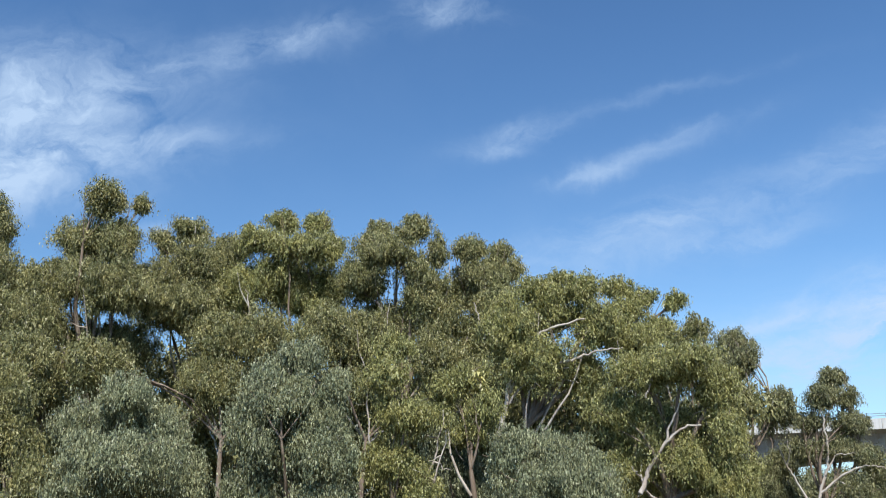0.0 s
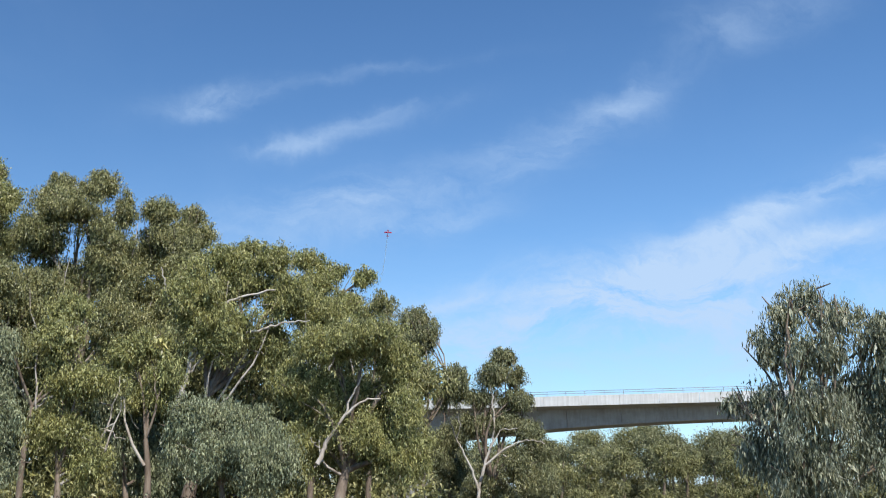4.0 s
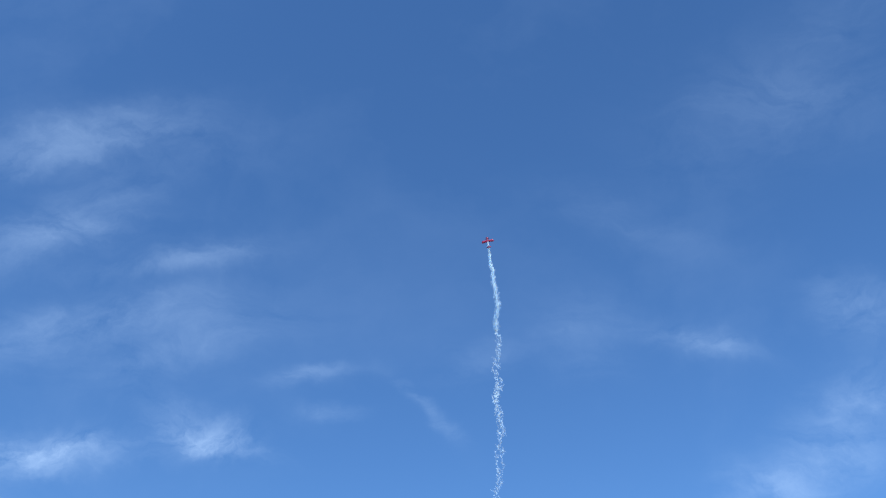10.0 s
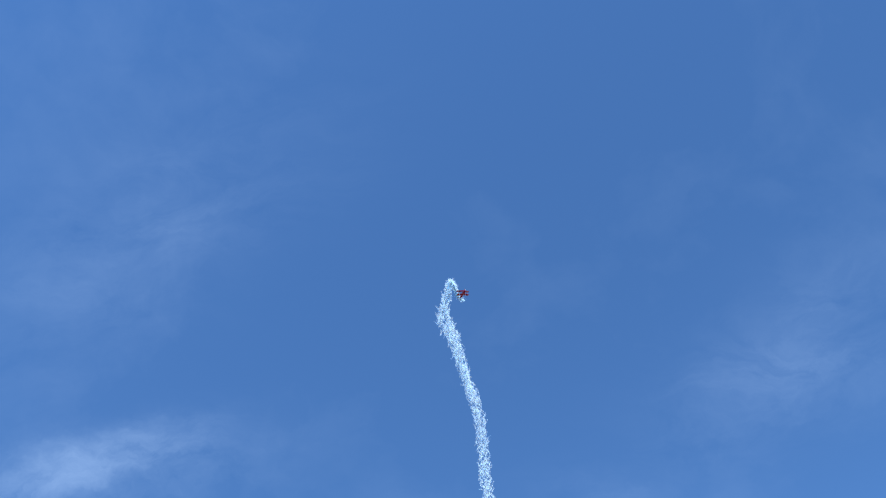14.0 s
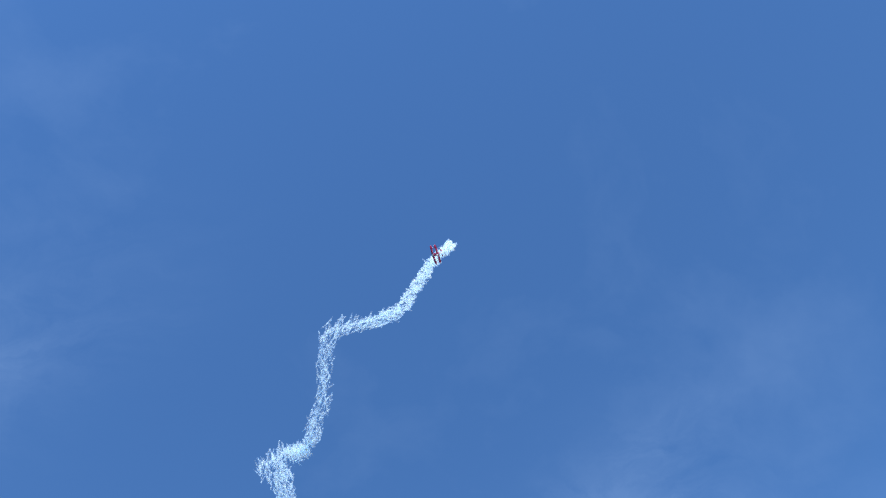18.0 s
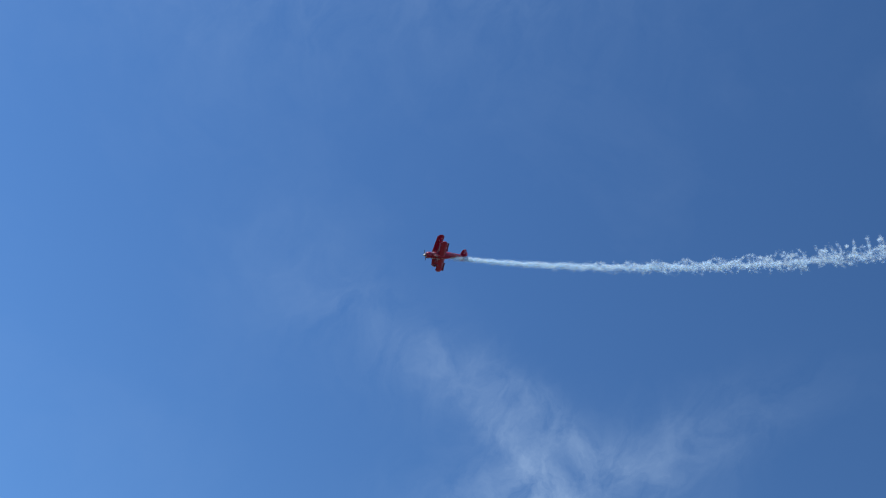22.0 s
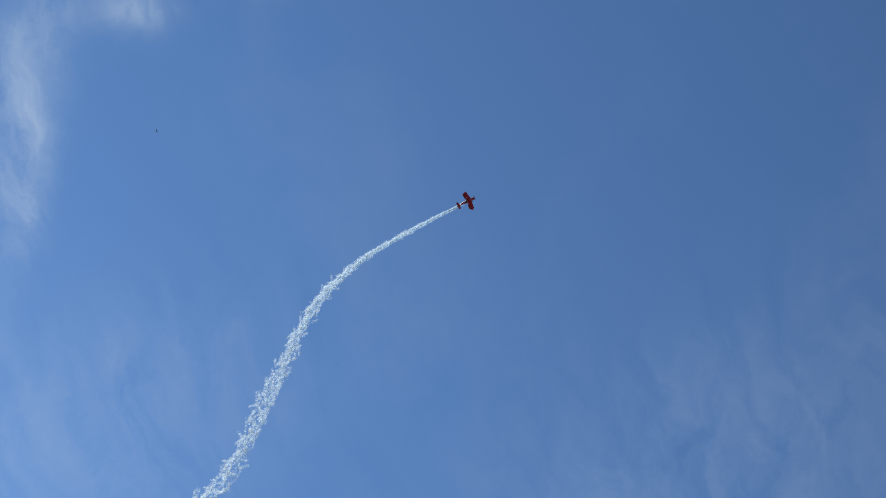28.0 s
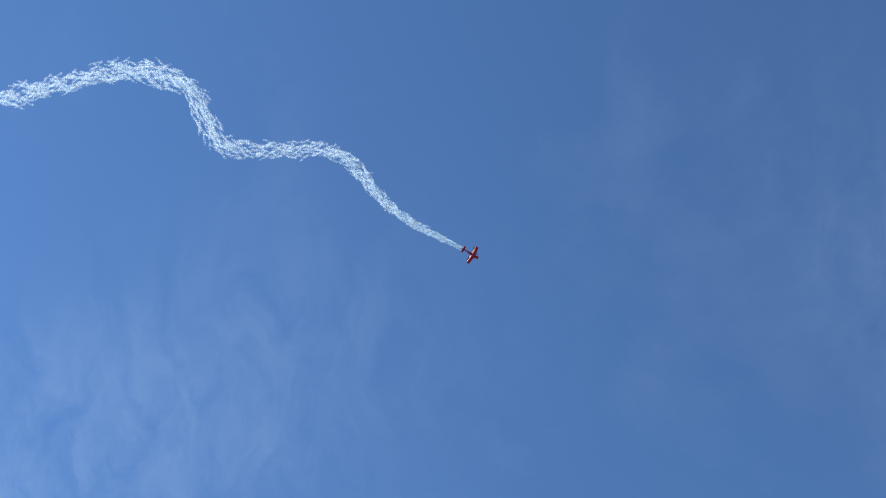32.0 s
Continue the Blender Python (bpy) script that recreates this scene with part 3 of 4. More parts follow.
gum_tree(-4.7, 66.8, "gold", [(1.8, 11.8, 3.1, 1.3), (-1.1, 11.3, 2.0, 1.4), (3.8, 10.3, 1.8, 1.7), (-2.2, 8.7, 2.4, 2.2), (1.2, 8.1, 3.8, 2.4), (4.3, 7.3, 1.5, 2.4), (2.0, 5.2, 3.6, 2.5), (-2.0, 5.2, 2.5, 2.2), (4.0, 4.5, 1.8, 1.8)], trunk=0.42, bare=2, arms=[(0.22, (-1.3, -1.6, 4.0), (-0.9, -1.6, 4.9), (-0.4, -1.6, 5.9), (0.3, -1.6, 6.9), (1.3, -1.6, 7.9), (2.5, -1.6, 8.0)), (0.12, (0.3, -1.6, 6.9), (0.7, -1.6, 8.2), (1.7, -1.6, 9.9)), (0.1, (-0.7, -1.6, 9.7), (-0.4, -1.6, 10.6), (-0.1, -1.6, 11.4))])
gum_tree(-33.0, 51.3, "blue", [(0.6, 9.0, 2.3, 1.0), (-1.4, 7.8, 2.2, 1.5), (2.8, 7.6, 2.0, 1.7), (0.5, 5.9, 3.8, 2.0), (-1.7, 4.3, 2.6, 1.8), (3.2, 4.3, 2.1, 1.8), (0.7, 2.5, 3.6, 1.5)])
gum_tree(-24.5, 54.8, "blue", [(0.5, 11.2, 1.5, 1.0), (-0.2, 9.3, 2.4, 1.6), (2.8, 9.3, 1.3, 1.4), (-1.6, 6.9, 2.4, 1.9), (1.8, 6.3, 2.8, 2.1), (-0.6, 4.0, 2.9, 1.9), (2.8, 3.7, 2.3, 1.9)])
gum_tree(-19.6, 58.8, "gold", [(0.4, 12.4, 1.4, 1.0), (-0.1, 10.3, 1.6, 1.4), (1.0, 8.2, 2.2, 1.5), (-0.0, 5.8, 1.8, 1.6), (1.3, 3.8, 2.0, 1.7)])
gum_tree(-15.5, 62.1, "gold", [(0.1, 10.9, 1.1, 0.9), (-1.2, 10.2, 1.4, 1.1), (0.6, 9.1, 1.3, 1.1), (-0.5, 7.8, 1.7, 1.3)])
gum_tree(-17.2, 63.7, "blue", [(-0.5, 7.8, 1.6, 1.6), (0.0, 5.4, 2.0, 2.0), (1.7, 3.5, 1.8, 1.8)])
gum_tree(-10.9, 60.0, "blue", [(0.0, 6.6, 2.3, 1.1), (-1.9, 6.1, 1.5, 1.4), (1.7, 5.8, 1.6, 1.4), (-0.3, 4.2, 3.3, 1.4), (2.8, 3.7, 2.0, 2.0)])
gum_tree(-36.6, 47.6, "olive", [(-0.5, 9.4, 1.5, 1.6), (-0.3, 6.5, 1.8, 2.1), (0.6, 4.1, 1.9, 1.9)])
gum_tree(-36.4, 71.2, "olive", [(-1.0, 15.8, 2.4, 2.6), (-2.0, 12.4, 3.1, 2.6), (8.9, 15.6, 2.4, 2.6), (-9.7, 13.3, 3.1, 2.0), (9.8, 12.2, 2.6, 2.6), (-13.9, 13.1, 2.6, 2.2)])
gum_tree(-27.3, 75.2, "olive", [(-0.2, 16.1, 2.6, 2.2), (-3.2, 16.0, 2.6, 2.6), (5.5, 13.9, 2.6, 2.6), (9.4, 12.2, 2.2, 2.6), (-7.5, 16.4, 3.1, 2.6)])
gum_tree(6.1, 95.8, "grey", [(2.4, 14.5, 1.5, 0.8), (1.2, 12.8, 1.7, 1.3), (3.1, 12.6, 1.0, 1.0), (-0.1, 10.8, 1.5, 1.0), (2.7, 10.5, 2.0, 1.3), (1.4, 8.5, 2.6, 1.2), (4.1, 7.5, 1.8, 1.0), (5.4, 5.7, 1.6, 1.4), (3.3, 4.5, 2.3, 1.8), (5.0, 2.8, 2.1, 1.6), (-0.9, 8.3, 1.2, 1.4), (1.0, 2.8, 2.6, 1.6)], trunk=0.4, density=2400, arms=[(0.24, (-0.5, -1.0, 1.1), (-0.3, -1.0, 2.6), (0.3, -1.0, 4.8), (1.0, -1.0, 6.7), (1.2, -1.0, 8.1), (1.0, -1.0, 10.1), (0.9, -1.0, 11.8)), (0.17, (-0.3, -1.5, 2.6), (-0.8, -1.5, 4.2), (-1.6, -1.5, 5.9), (-2.3, -1.5, 7.2), (-3.2, -1.6, 9.5)), (0.08, (-2.1, -1.5, 7.1), (-1.9, -1.5, 8.2), (-2.1, -1.5, 9.5)), (0.15, (0.3, -2.0, 4.7), (1.9, -2.0, 6.0), (3.6, -2.1, 6.9), (4.7, -2.1, 6.8), (5.6, -2.2, 6.5)), (0.1, (1.0, -1.5, 6.7), (1.8, -1.5, 7.8), (3.2, -1.6, 7.9)), (0.08, (1.9, -2.0, 5.6), (3.4, -2.1, 4.7), (4.6, -2.1, 3.2))])
gum_tree(3.6, 103.9, "grey", [(0.5, 12.8, 1.4, 1.0), (-0.6, 11.5, 1.4, 1.4), (0.0, 7.7, 1.9, 2.3), (-1.6, 5.5, 1.7, 2.8), (0.6, 3.9, 1.7, 2.2)])
gum_tree(10.8, 29.0, "droop", [(0.4, 7.6, 0.7, 0.5), (-0.3, 7.1, 0.7, 0.6), (1.0, 7.0, 0.7, 0.7), (-0.7, 6.2, 0.6, 0.7), (0.4, 6.0, 1.3, 0.9), (-1.1, 4.8, 0.7, 0.5), (-1.9, 4.8, 0.4, 0.3), (-0.1, 4.3, 1.6, 1.1), (1.5, 4.8, 1.3, 1.3), (-1.2, 3.4, 1.0, 1.0), (0.2, 2.7, 1.8, 1.2), (2.2, 6.0, 1.0, 1.4), (2.3, 3.4, 1.5, 1.8)], trunk=0.13)


def stag(x, y, h):
    """A dead standing stem, broken at the top."""
    rng = np.random.default_rng(31)
    t = tagged(new("dead_tree"), "bare grey broken trunk beside the bridge", "tree")
    t.location = (x, y, 0)
    s = np.linspace(0, 1, 9)[:, None]
    pts = np.array([0.6, 0, h]) * s + rng.standard_normal((9, 3)) * 0.12
    pts[0] = (0, 0, -0.3)
    tube("trunk", pts, np.linspace(0.5, 0.22, 9), DEAD, t)
    for z, dx, dz in ((0.72, 1.2, 1.6), (0.86, -0.7, 1.5), (0.93, 0.6, 1.4)):
        q = np.linspace(0, 1, 5)[:, None]
        tube("limb", np.array([0.6 * z, 0, h * z]) + np.array([dx, 0.1, dz]) * q, np.linspace(0.14, 0.04, 5), DEAD, t, sides=5)
    return t


stag(-8.2, 96.0, 14.2)


def brush(x, y, w, h, kind):
    COUNT[0] += 1
    rng = np.random.default_rng(300 + COUNT[0])
    b = tagged(new("shrub"), TREE_WORDS["dead"] if kind == "dead" else "low grey-green scrub under the gum trees", "shrub", "scrub under the trees")
    b.location = (x, y, 0)
    vs, fs, base = [], [], 0
    for _ in range(26):
        d = np.array([rng.uniform(-w, w), rng.uniform(-w, w), rng.uniform(0.5, 1.1) * h])
        s = np.linspace(0, 1, 4)[:, None]
        v, f = tube_arrays(np.array([d[0] * 0.3, d[1] * 0.3, -0.1]) + d * s + rng.standard_normal((4, 3)) * 0.15 * s, np.linspace(0.035, 0.01, 4), 4)
        vs.append(v), fs.append(f + base)
        base += len(v)
    attach("stem_cluster", mesh_from("stem_cluster", np.concatenate(vs), np.concatenate(fs), DEAD if kind == "dead" else BARK), b, kind="stuff")
    v, f = leaf_arrays([(np.array([0, 0, h * 0.55]), w, h * 0.5)], 260 if kind == "dead" else 600, 0.25, rng, 0.5)
    attach("foliage", mesh_from("foliage", v, f, LEAF[kind]), b, kind="stuff")


rng = np.random.default_rng(8)
for i in range(46):
    az = radians(40 - i * 0.95 + rng.uniform(-0.4, 0.4))
    d = rng.uniform(60, 70)
    brush(-math.sin(az) * d, math.cos(az) * d, rng.uniform(1.4, 2.6), rng.uniform(1.0, 2.2), "dead" if i > 30 else rng.choice(["dead", "dead", "grey", "blue"]))


def far_tree(x, y, h, kind, seed, dense=115):
    rng = np.random.default_rng(seed)
    t = tagged(new("gum_tree"), "distant rounded olive gum tree with pale trunk", "tree", "far woods beyond the bridge")
    t.location = (x, y, 0)
    lean = rng.uniform(-1.2, 1.2)
    tube("trunk", [(0, 0, -0.2), (lean * 0.3, 0, h * 0.25), (lean * 0.7, 0, h * 0.5), (lean, 0, h * 0.75)], [0.34, 0.28, 0.2, 0.08], BARK, t, sides=6)
    cl = []
    for _ in range(7):
        a, r = rng.uniform(0, 6.28), rng.uniform(0, 0.24) * h
        z = rng.uniform(0.42, 0.88) * h
        cl.append((np.array([math.cos(a) * r + lean * 0.7, math.sin(a) * r, z]), rng.uniform(0.18, 0.27) * h, rng.uniform(0.11, 0.16) * h))
        tube("limb", [(lean * 0.5, 0, h * 0.36), ((lean * 0.5 + cl[-1][0][0]) / 2, cl[-1][0][1] / 2, (h * 0.36 + z) / 2 + 0.3), tuple(cl[-1][0])], [0.15, 0.1, 0.04], BARK, t, sides=5)
    for _ in range(4):
        a, r = rng.uniform(0, 6.28), rng.uniform(0.1, 0.35) * h
        cl.append((np.array([math.cos(a) * r, math.sin(a) * r, rng.uniform(0.05, 0.3) * h]), rng.uniform(0.15, 0.24) * h, rng.uniform(0.1, 0.15) * h))
    v, f = leaf_arrays(cl, dense * 1.25, 0.38, rng, 0.7, lump=0.8)
    attach("crown", mesh_from("crown", v, f, LEAF[kind]), t, kind="stuff")


for i in range(66):
    x = -14 + i * 2.0 + rng.uniform(-1.5, 1.5)
    row = i % 3
    y = 205 + row * 17 - 0.1 * x + rng.uniform(-5, 5)
    far_tree(x, y, (11.8, 14.4, 16.8)[row] * rng.uniform(0.86, 1.08) * (0.88 + 0.16 * math.exp(-(((x - 52) / 24) ** 2))), ("olive", "grey", "olive")[row], 500 + i)


# the wood goes on behind the first trees
for i in range(34):
    az = radians(41 - i * 1.15 + rng.uniform(-0.3, 0.3))
    d = rng.uniform(92, 108)
    far_tree(-math.sin(az) * d, math.cos(az) * d, rng.uniform(16.0, 20.0) * (1.0 if i < 27 else 0.66), rng.choice(["olive", "gold"]), 700 + i, 60)


for i in range(16):
    az = radians(30 - i * 1.9 + rng.uniform(-0.4, 0.4))
    d = rng.uniform(84, 90)
    far_tree(-math.sin(az) * d, math.cos(az) * d, rng.uniform(13.0, 16.5), "olive", 800 + i, 70)


# ---- bridge ----
def bridge():
    """A haunched concrete box girder road bridge: it runs from beside the trees to the right and comes nearer."""
    top = tagged(new("road_bridge"), "long pale concrete box girder road bridge", "bridge")
    ax = Vector((37.31 - 2.68, 131.08 - 142.38, 0)).normalized()
    top.matrix_basis = Matrix.Translation((2.68, 142.38, 0)) @ Matrix.Rotation(math.atan2(ax.y, ax.x), 4, "Z")
    # local x along the bridge, y away from the viewer, z up
    length, z0, z1 = 130.0, 13.42, 14.68

    def run(name, prof, x0, x1, mat, label=""):
        bm = bmesh.new()
        a = [bm.verts.new((x0, y, z)) for y, z in prof]
        b = [bm.verts.new((x1, y, z)) for y, z in prof]
        for k in range(len(prof)):
            bm.faces.new((a[k], a[(k + 1) % len(prof)], b[(k + 1) % len(prof)], b[k]))
        bm.faces.new(a[::-1]), bm.faces.new(b)
        return part(name, bm, mat, top, label)

    run("deck", [(0.35, z0), (0.35, z0 + 0.3), (11.6, z0 + 0.3), (11.6, z0), (9.2, z0 - 0.3), (2.8, z0 - 0.3)], -40, 90, CONCRETE_GREY)
    for k in range(26):
        run("parapet_panel", [(0.0, z0 - 0.02), (0.0, z1), (0.32, z1), (0.32, z0 - 0.02)], -40 + 5 * k + 0.02, -35 + 5 * k - 0.02, CONCRETE_PALE)
        run("far_parapet_panel", [(11.63, z0), (11.63, z1), (11.95, z1), (11.95, z0)], -40 + 5 * k + 0.02, -35 + 5 * k - 0.02, CONCRETE_PALE)

    def soffit(x):
        # deepest over the pier, thin at mid span
        k = min(abs(x + 2.0) / 46.0, 1.0)
        return 9.15 + 2.35 * (1 - (1 - k) ** 2)

    for k in range(18):
        x0, x1 = -40 + 7.2 * k, -40 + 7.2 * (k + 1) - 0.05
        bm = bmesh.new()
        rings = []
        for x in np.linspace(x0, x1, 5):
            s = soffit(x)
            rings.append([(x, 2.6, z0 - 0.28), (x, 3.0, s), (x, 9.0, s), (x, 9.4, z0 - 0.28)])
        bm.free()
        part("girder_segment", loft(rings), CONCRETE_GREY, top)
    part("pier", loft([[(-4.0 - w, 3.4, z), (-4.0 + w, 3.4, z), (-4.0 + w, 8.6, z), (-4.0 - w, 8.6, z)] for w, z in ((1.1, -1.0), (1.1, 8.6), (1.6, 9.1))]), CONCRETE_GREY, top, "tall grey concrete pier")
    for zz in (0.32, 0.6):
        tube("handrail", [(-40, 0.16, z1 + zz), (25, 0.16, z1 + zz), (90, 0.16, z1 + zz)], [0.032] * 3, STEEL, top, sides=6)
    post = None
    for k in range(53):
        v, f = tube_arrays([(0, 0, 0), (0, 0, 0.6)], [0.04, 0.04], 5)
        if post is None:
            post = mesh_from("rail_post", v, f, STEEL)
        ob = attach("rail_post", post, top)
        ob.location = (-39.5 + 2.5 * k, 0.16, z1)


bridge()


# ---- parked car on the far bank ----
def parked_car(x, y, turn):
    car = tagged(new("car"), "white four-wheel-drive parked on the far bank", "car")
    car.matrix_basis = pose(x, y, 0, 0, 0, turn)
    prof = [(-2.35, 0.45), (-2.3, 1.0), (-1.95, 1.08), (-1.75, 1.8), (0.4, 1.83), (1.0, 1.15), (2.1, 1.02), (2.35, 0.75), (2.35, 0.42)]
    bm = loft([[(px, s * 0.9, pz) for px, pz in prof] for s in (-1, 1)])
    bmesh.ops.bevel(bm, geom=bm.edges[:], offset=0.05, segments=2, affect="EDGES")
    part("body", bm, CARWHITE, car)
    for s in (-1, 1):
        for a, b in ((-1.62, -0.75), (-0.68, 0.2)):
            part("side_window", box(b - a, 0.03, 0.5, (a + b) / 2, s * 0.905, 1.48, 0.01), TINT, car)
    part("windscreen", box(0.04, 1.5, 0.78, 0.72, 0, 1.5, 0.01), TINT, car, m=Matrix.Translation((0, 0, 0)))
    for wx in (-1.45, 1.45):
        for s in (-1, 1):
            bm = bmesh.new()
            bmesh.ops.create_cone(bm, cap_ends=True, segments=18, radius1=0.4, radius2=0.4, depth=0.26, matrix=pose(wx, s * 0.82, 0.4, 90))
            wheel = part("wheel", bm, BLACK, car)
            bm = bmesh.new()
            bmesh.ops.create_cone(bm, cap_ends=True, segments=14, radius1=0.24, radius2=0.22, depth=0.03, matrix=pose(wx, s * 0.96, 0.4, 90))
            part("rim", bm, STEEL, wheel)
    for s in (-1, 1):
        part("headlight", box(0.05, 0.3, 0.16, 2.36, s * 0.62, 0.85, 0.01), WHITE, car)


parked_car(77.0, 240.0, 8)
# ---- aeroplane ----
# seconds and place of the aeroplane, then seconds and turn as a quaternion
FLIGHT = [
    (0, -68.2, 896.2, 48.8), (1.5, -49.6, 871.3, 103.2), (2.8, -36.5, 847, 146.7), (3.5, -27.1, 830.2, 182.5), (4.5, -15.7, 807.2, 234.3),
    (5.5, 2.5, 777.7, 292.1), (6, 5.6, 748.6, 311.4), (6.5, 5.1, 710.7, 323.5), (7, 6.3, 672.8, 333.6), (7.5, 5.2, 630.9, 338.5),
    (8, 5.6, 590, 340.2), (8.5, 8.2, 540.1, 336), (9, 5, 490.3, 330.4), (9.5, 13.5, 446, 332.2), (10, 15.3, 404.5, 328.7),
    (10.5, 7.2, 381, 333.5), (11, 7.2, 358, 336.7), (11.5, 8.6, 335.1, 342.2), (12, 1.4, 314.6, 344.6), (12.5, -1.5, 298.1, 349.2),
    (13, -2.1, 281.2, 353.5), (13.5, 1.7, 265.7, 359.1), (14, 6.4, 271.3, 351.7), (14.5, 13.1, 259.5, 357.3), (15, 21.3, 237.2, 369.2),
    (15.5, 37.7, 220.5, 375.3), (16, 48.2, 212.2, 367.3), (16.5, 53.9, 193.3, 345.3), (17, 57.6, 176.4, 322.3), (17.5, 57.7, 160.3, 299.3),
    (18, 50.1, 148.7, 275.4), (18.5, 35.9, 139.6, 252.1), (19, 17.4, 133.8, 226.8), (19.5, -10.6, 127.1, 202), (20, -40.4, 113.8, 176.4),
    (20.5, -66.6, 92.6, 154.2), (21, -83.6, 63.1, 133.6), (21.5, -96.4, 33.8, 124), (22, -102.3, 0.7, 111.9), (22.5, -106.4, -37.9, 105.4),
    (23, -102.1, -67.2, 99.1), (23.5, -99.6, -96.4, 98.9), (24, -95.3, -116.4, 104.7), (24.5, -103, -134.1, 115.4), (25, -98.4, -154.7, 132.7),
    (25.5, -94.2, -168.9, 152.6), (26, -98.9, -160.4, 192), (26.5, -85.3, -164.6, 225.2), (27, -73.9, -159.1, 252.9), (27.5, -67.3, -150.4, 278.8),
    (28, -61.2, -126.7, 300.7), (28.5, -54.8, -105.8, 314.2), (29, -51.8, -80.3, 326.4), (29.5, -46.9, -52.4, 332.8), (30, -56.1, -32.2, 334),
    (30.5, -72.1, -19.1, 330.3), (31, -72.5, 11.3, 329.1), (31.5, -88.3, 29.9, 321.4), (32, -99.7, 53, 312.3),
]
ATTITUDE = [
    (0, -0.009, 0.032, 0.783, 0.621), (5.5, -0.009, 0.032, 0.783, 0.621), (9, -0.017, -0.036, 0.699, 0.714), (9.5, 0.036, -0.028, 0.675, 0.736),
    (10, 0.09, 0.005, 0.648, 0.756), (10.5, 0.334, 0.311, 0.5, 0.736), (11, 0.431, 0.529, 0.259, 0.684), (11.5, 0.33, 0.936, 0.008, 0.119),
    (12, 0.156, 0.737, -0.296, -0.587), (12.5, -0.154, 0.183, -0.155, -0.959), (13, 0.221, -0.01, -0.105, -0.97), (13.5, 0.292, -0.303, 0.062, -0.905),
    (14.5, 0.138, 0.545, 0.126, -0.818), (15.5, -0.086, 0.799, 0.423, -0.418), (16, -0.322, 0.897, 0.222, -0.208), (16.5, -0.235, 0.812, 0.332, -0.419),
    (17, -0.286, 0.655, 0.388, -0.582), (17.5, -0.496, 0.592, 0.261, -0.579), (18, -0.604, 0.498, 0.098, -0.615), (18.5, -0.659, 0.476, 0.04, -0.581),
    (19, -0.559, 0.348, 0.048, -0.751), (19.5, -0.426, 0.083, 0.322, -0.841), (20, -0.482, -0.093, 0.348, -0.799), (20.5, -0.283, -0.179, 0.358, -0.871),
    (21, -0.226, -0.102, 0.259, -0.933), (21.5, -0.146, -0.038, 0.233, -0.961), (22, -0.063, 0.04, 0.201, -0.977), (22.5, 0.006, 0.123, 0.199, -0.972),
    (23, -0.031, 0.009, -0.045, -0.998), (23.5, 0.085, -0.094, -0.123, -0.984), (24, 0.151, -0.13, -0.162, -0.966), (24.5, 0.207, -0.179, -0.222, -0.936),
    (25, 0.025, -0.155, -0.312, -0.937), (25.5, 0.036, -0.096, -0.415, -0.904), (26.5, 0.101, -0.404, -0.868, -0.27), (27.5, -0.042, -0.127, -0.966, -0.219),
    (28, -0.041, -0.117, -0.976, -0.18), (28.5, -0.042, -0.072, -0.986, -0.143), (29, -0.052, -0.007, -0.994, -0.101), (29.5, -0.066, 0.138, -0.987, -0.041),
    (30, -0.079, 0.285, -0.955, 0.015), (30.5, 0.427, 0.011, -0.903, 0.031), (31, 0.315, 0.181, -0.916, 0.17), (31.5, -0.108, 0.305, -0.928, 0.183),
    (32, -0.106, 0.235, -0.942, 0.217),
]


def plane_at(t):
    """The aeroplane's pose: a smooth curve through its places, turning evenly between its attitudes."""
    k = max(i for i in range(len(FLIGHT) - 1) if FLIGHT[i][0] <= t + 1e-6)
    p = [Vector(FLIGHT[min(max(j, 0), len(FLIGHT) - 1)][1:]) for j in range(k - 1, k + 3)]
    ts = [FLIGHT[min(max(j, 0), len(FLIGHT) - 1)][0] for j in range(k - 1, k + 3)]
    h = ts[2] - ts[1]
    m1 = (p[2] - p[0]) / (ts[2] - ts[0]) * h
    m2 = (p[3] - p[1]) / (ts[3] - ts[1]) * h
    u = (t - ts[1]) / h
    at = p[1] * (2 * u**3 - 3 * u**2 + 1) + m1 * (u**3 - 2 * u**2 + u) + p[2] * (-2 * u**3 + 3 * u**2) + m2 * (u**3 - u**2)
    k = max(i for i in range(len(ATTITUDE) - 1) if ATTITUDE[i][0] <= t + 1e-6)
    (t0, *q0), (t1, *q1) = ATTITUDE[k], ATTITUDE[k + 1]
    q0, q1 = Quaternion(q0).normalized(), Quaternion(q1).normalized()
    return Matrix.LocRotScale(at, q0.slerp(q1, min(max((t - t0) / (t1 - t0), 0.0), 1.0)), None)


def ellipse(y, rx, rz, zc, n=14, flat=0.0):
    return [(rx * math.cos(a) * (1 - flat * abs(math.sin(a)) * 0.2), y, zc + rz * math.sin(a)) for a in (k * 2 * math.pi / n for k in range(n))]


def wing_rings(span, chord, thick, y0, z0, dihedral=0.0, sweep=0.0):
    """An aerofoil from tip to tip with rounded ends."""
    rings = []
    for s in np.linspace(-1, 1, 19):
        tip = 1 - max(0.0, (abs(s) - 0.88) / 0.12) ** 2 * 0.55
        c = chord * tip
        x, y, z = s * span / 2, y0 - abs(s) * sweep, z0 + abs(s) * dihedral
        prof = [(0.5, 0.0), (0.42, 0.55), (0.2, 1.0), (-0.1, 0.85), (-0.5, 0.08), (-0.5, -0.05), (-0.1, -0.45), (0.2, -0.5), (0.42, -0.4)]
        rings.append([(x, y + c * a, z + thick * b * tip) for a, b in prof])
    return rings


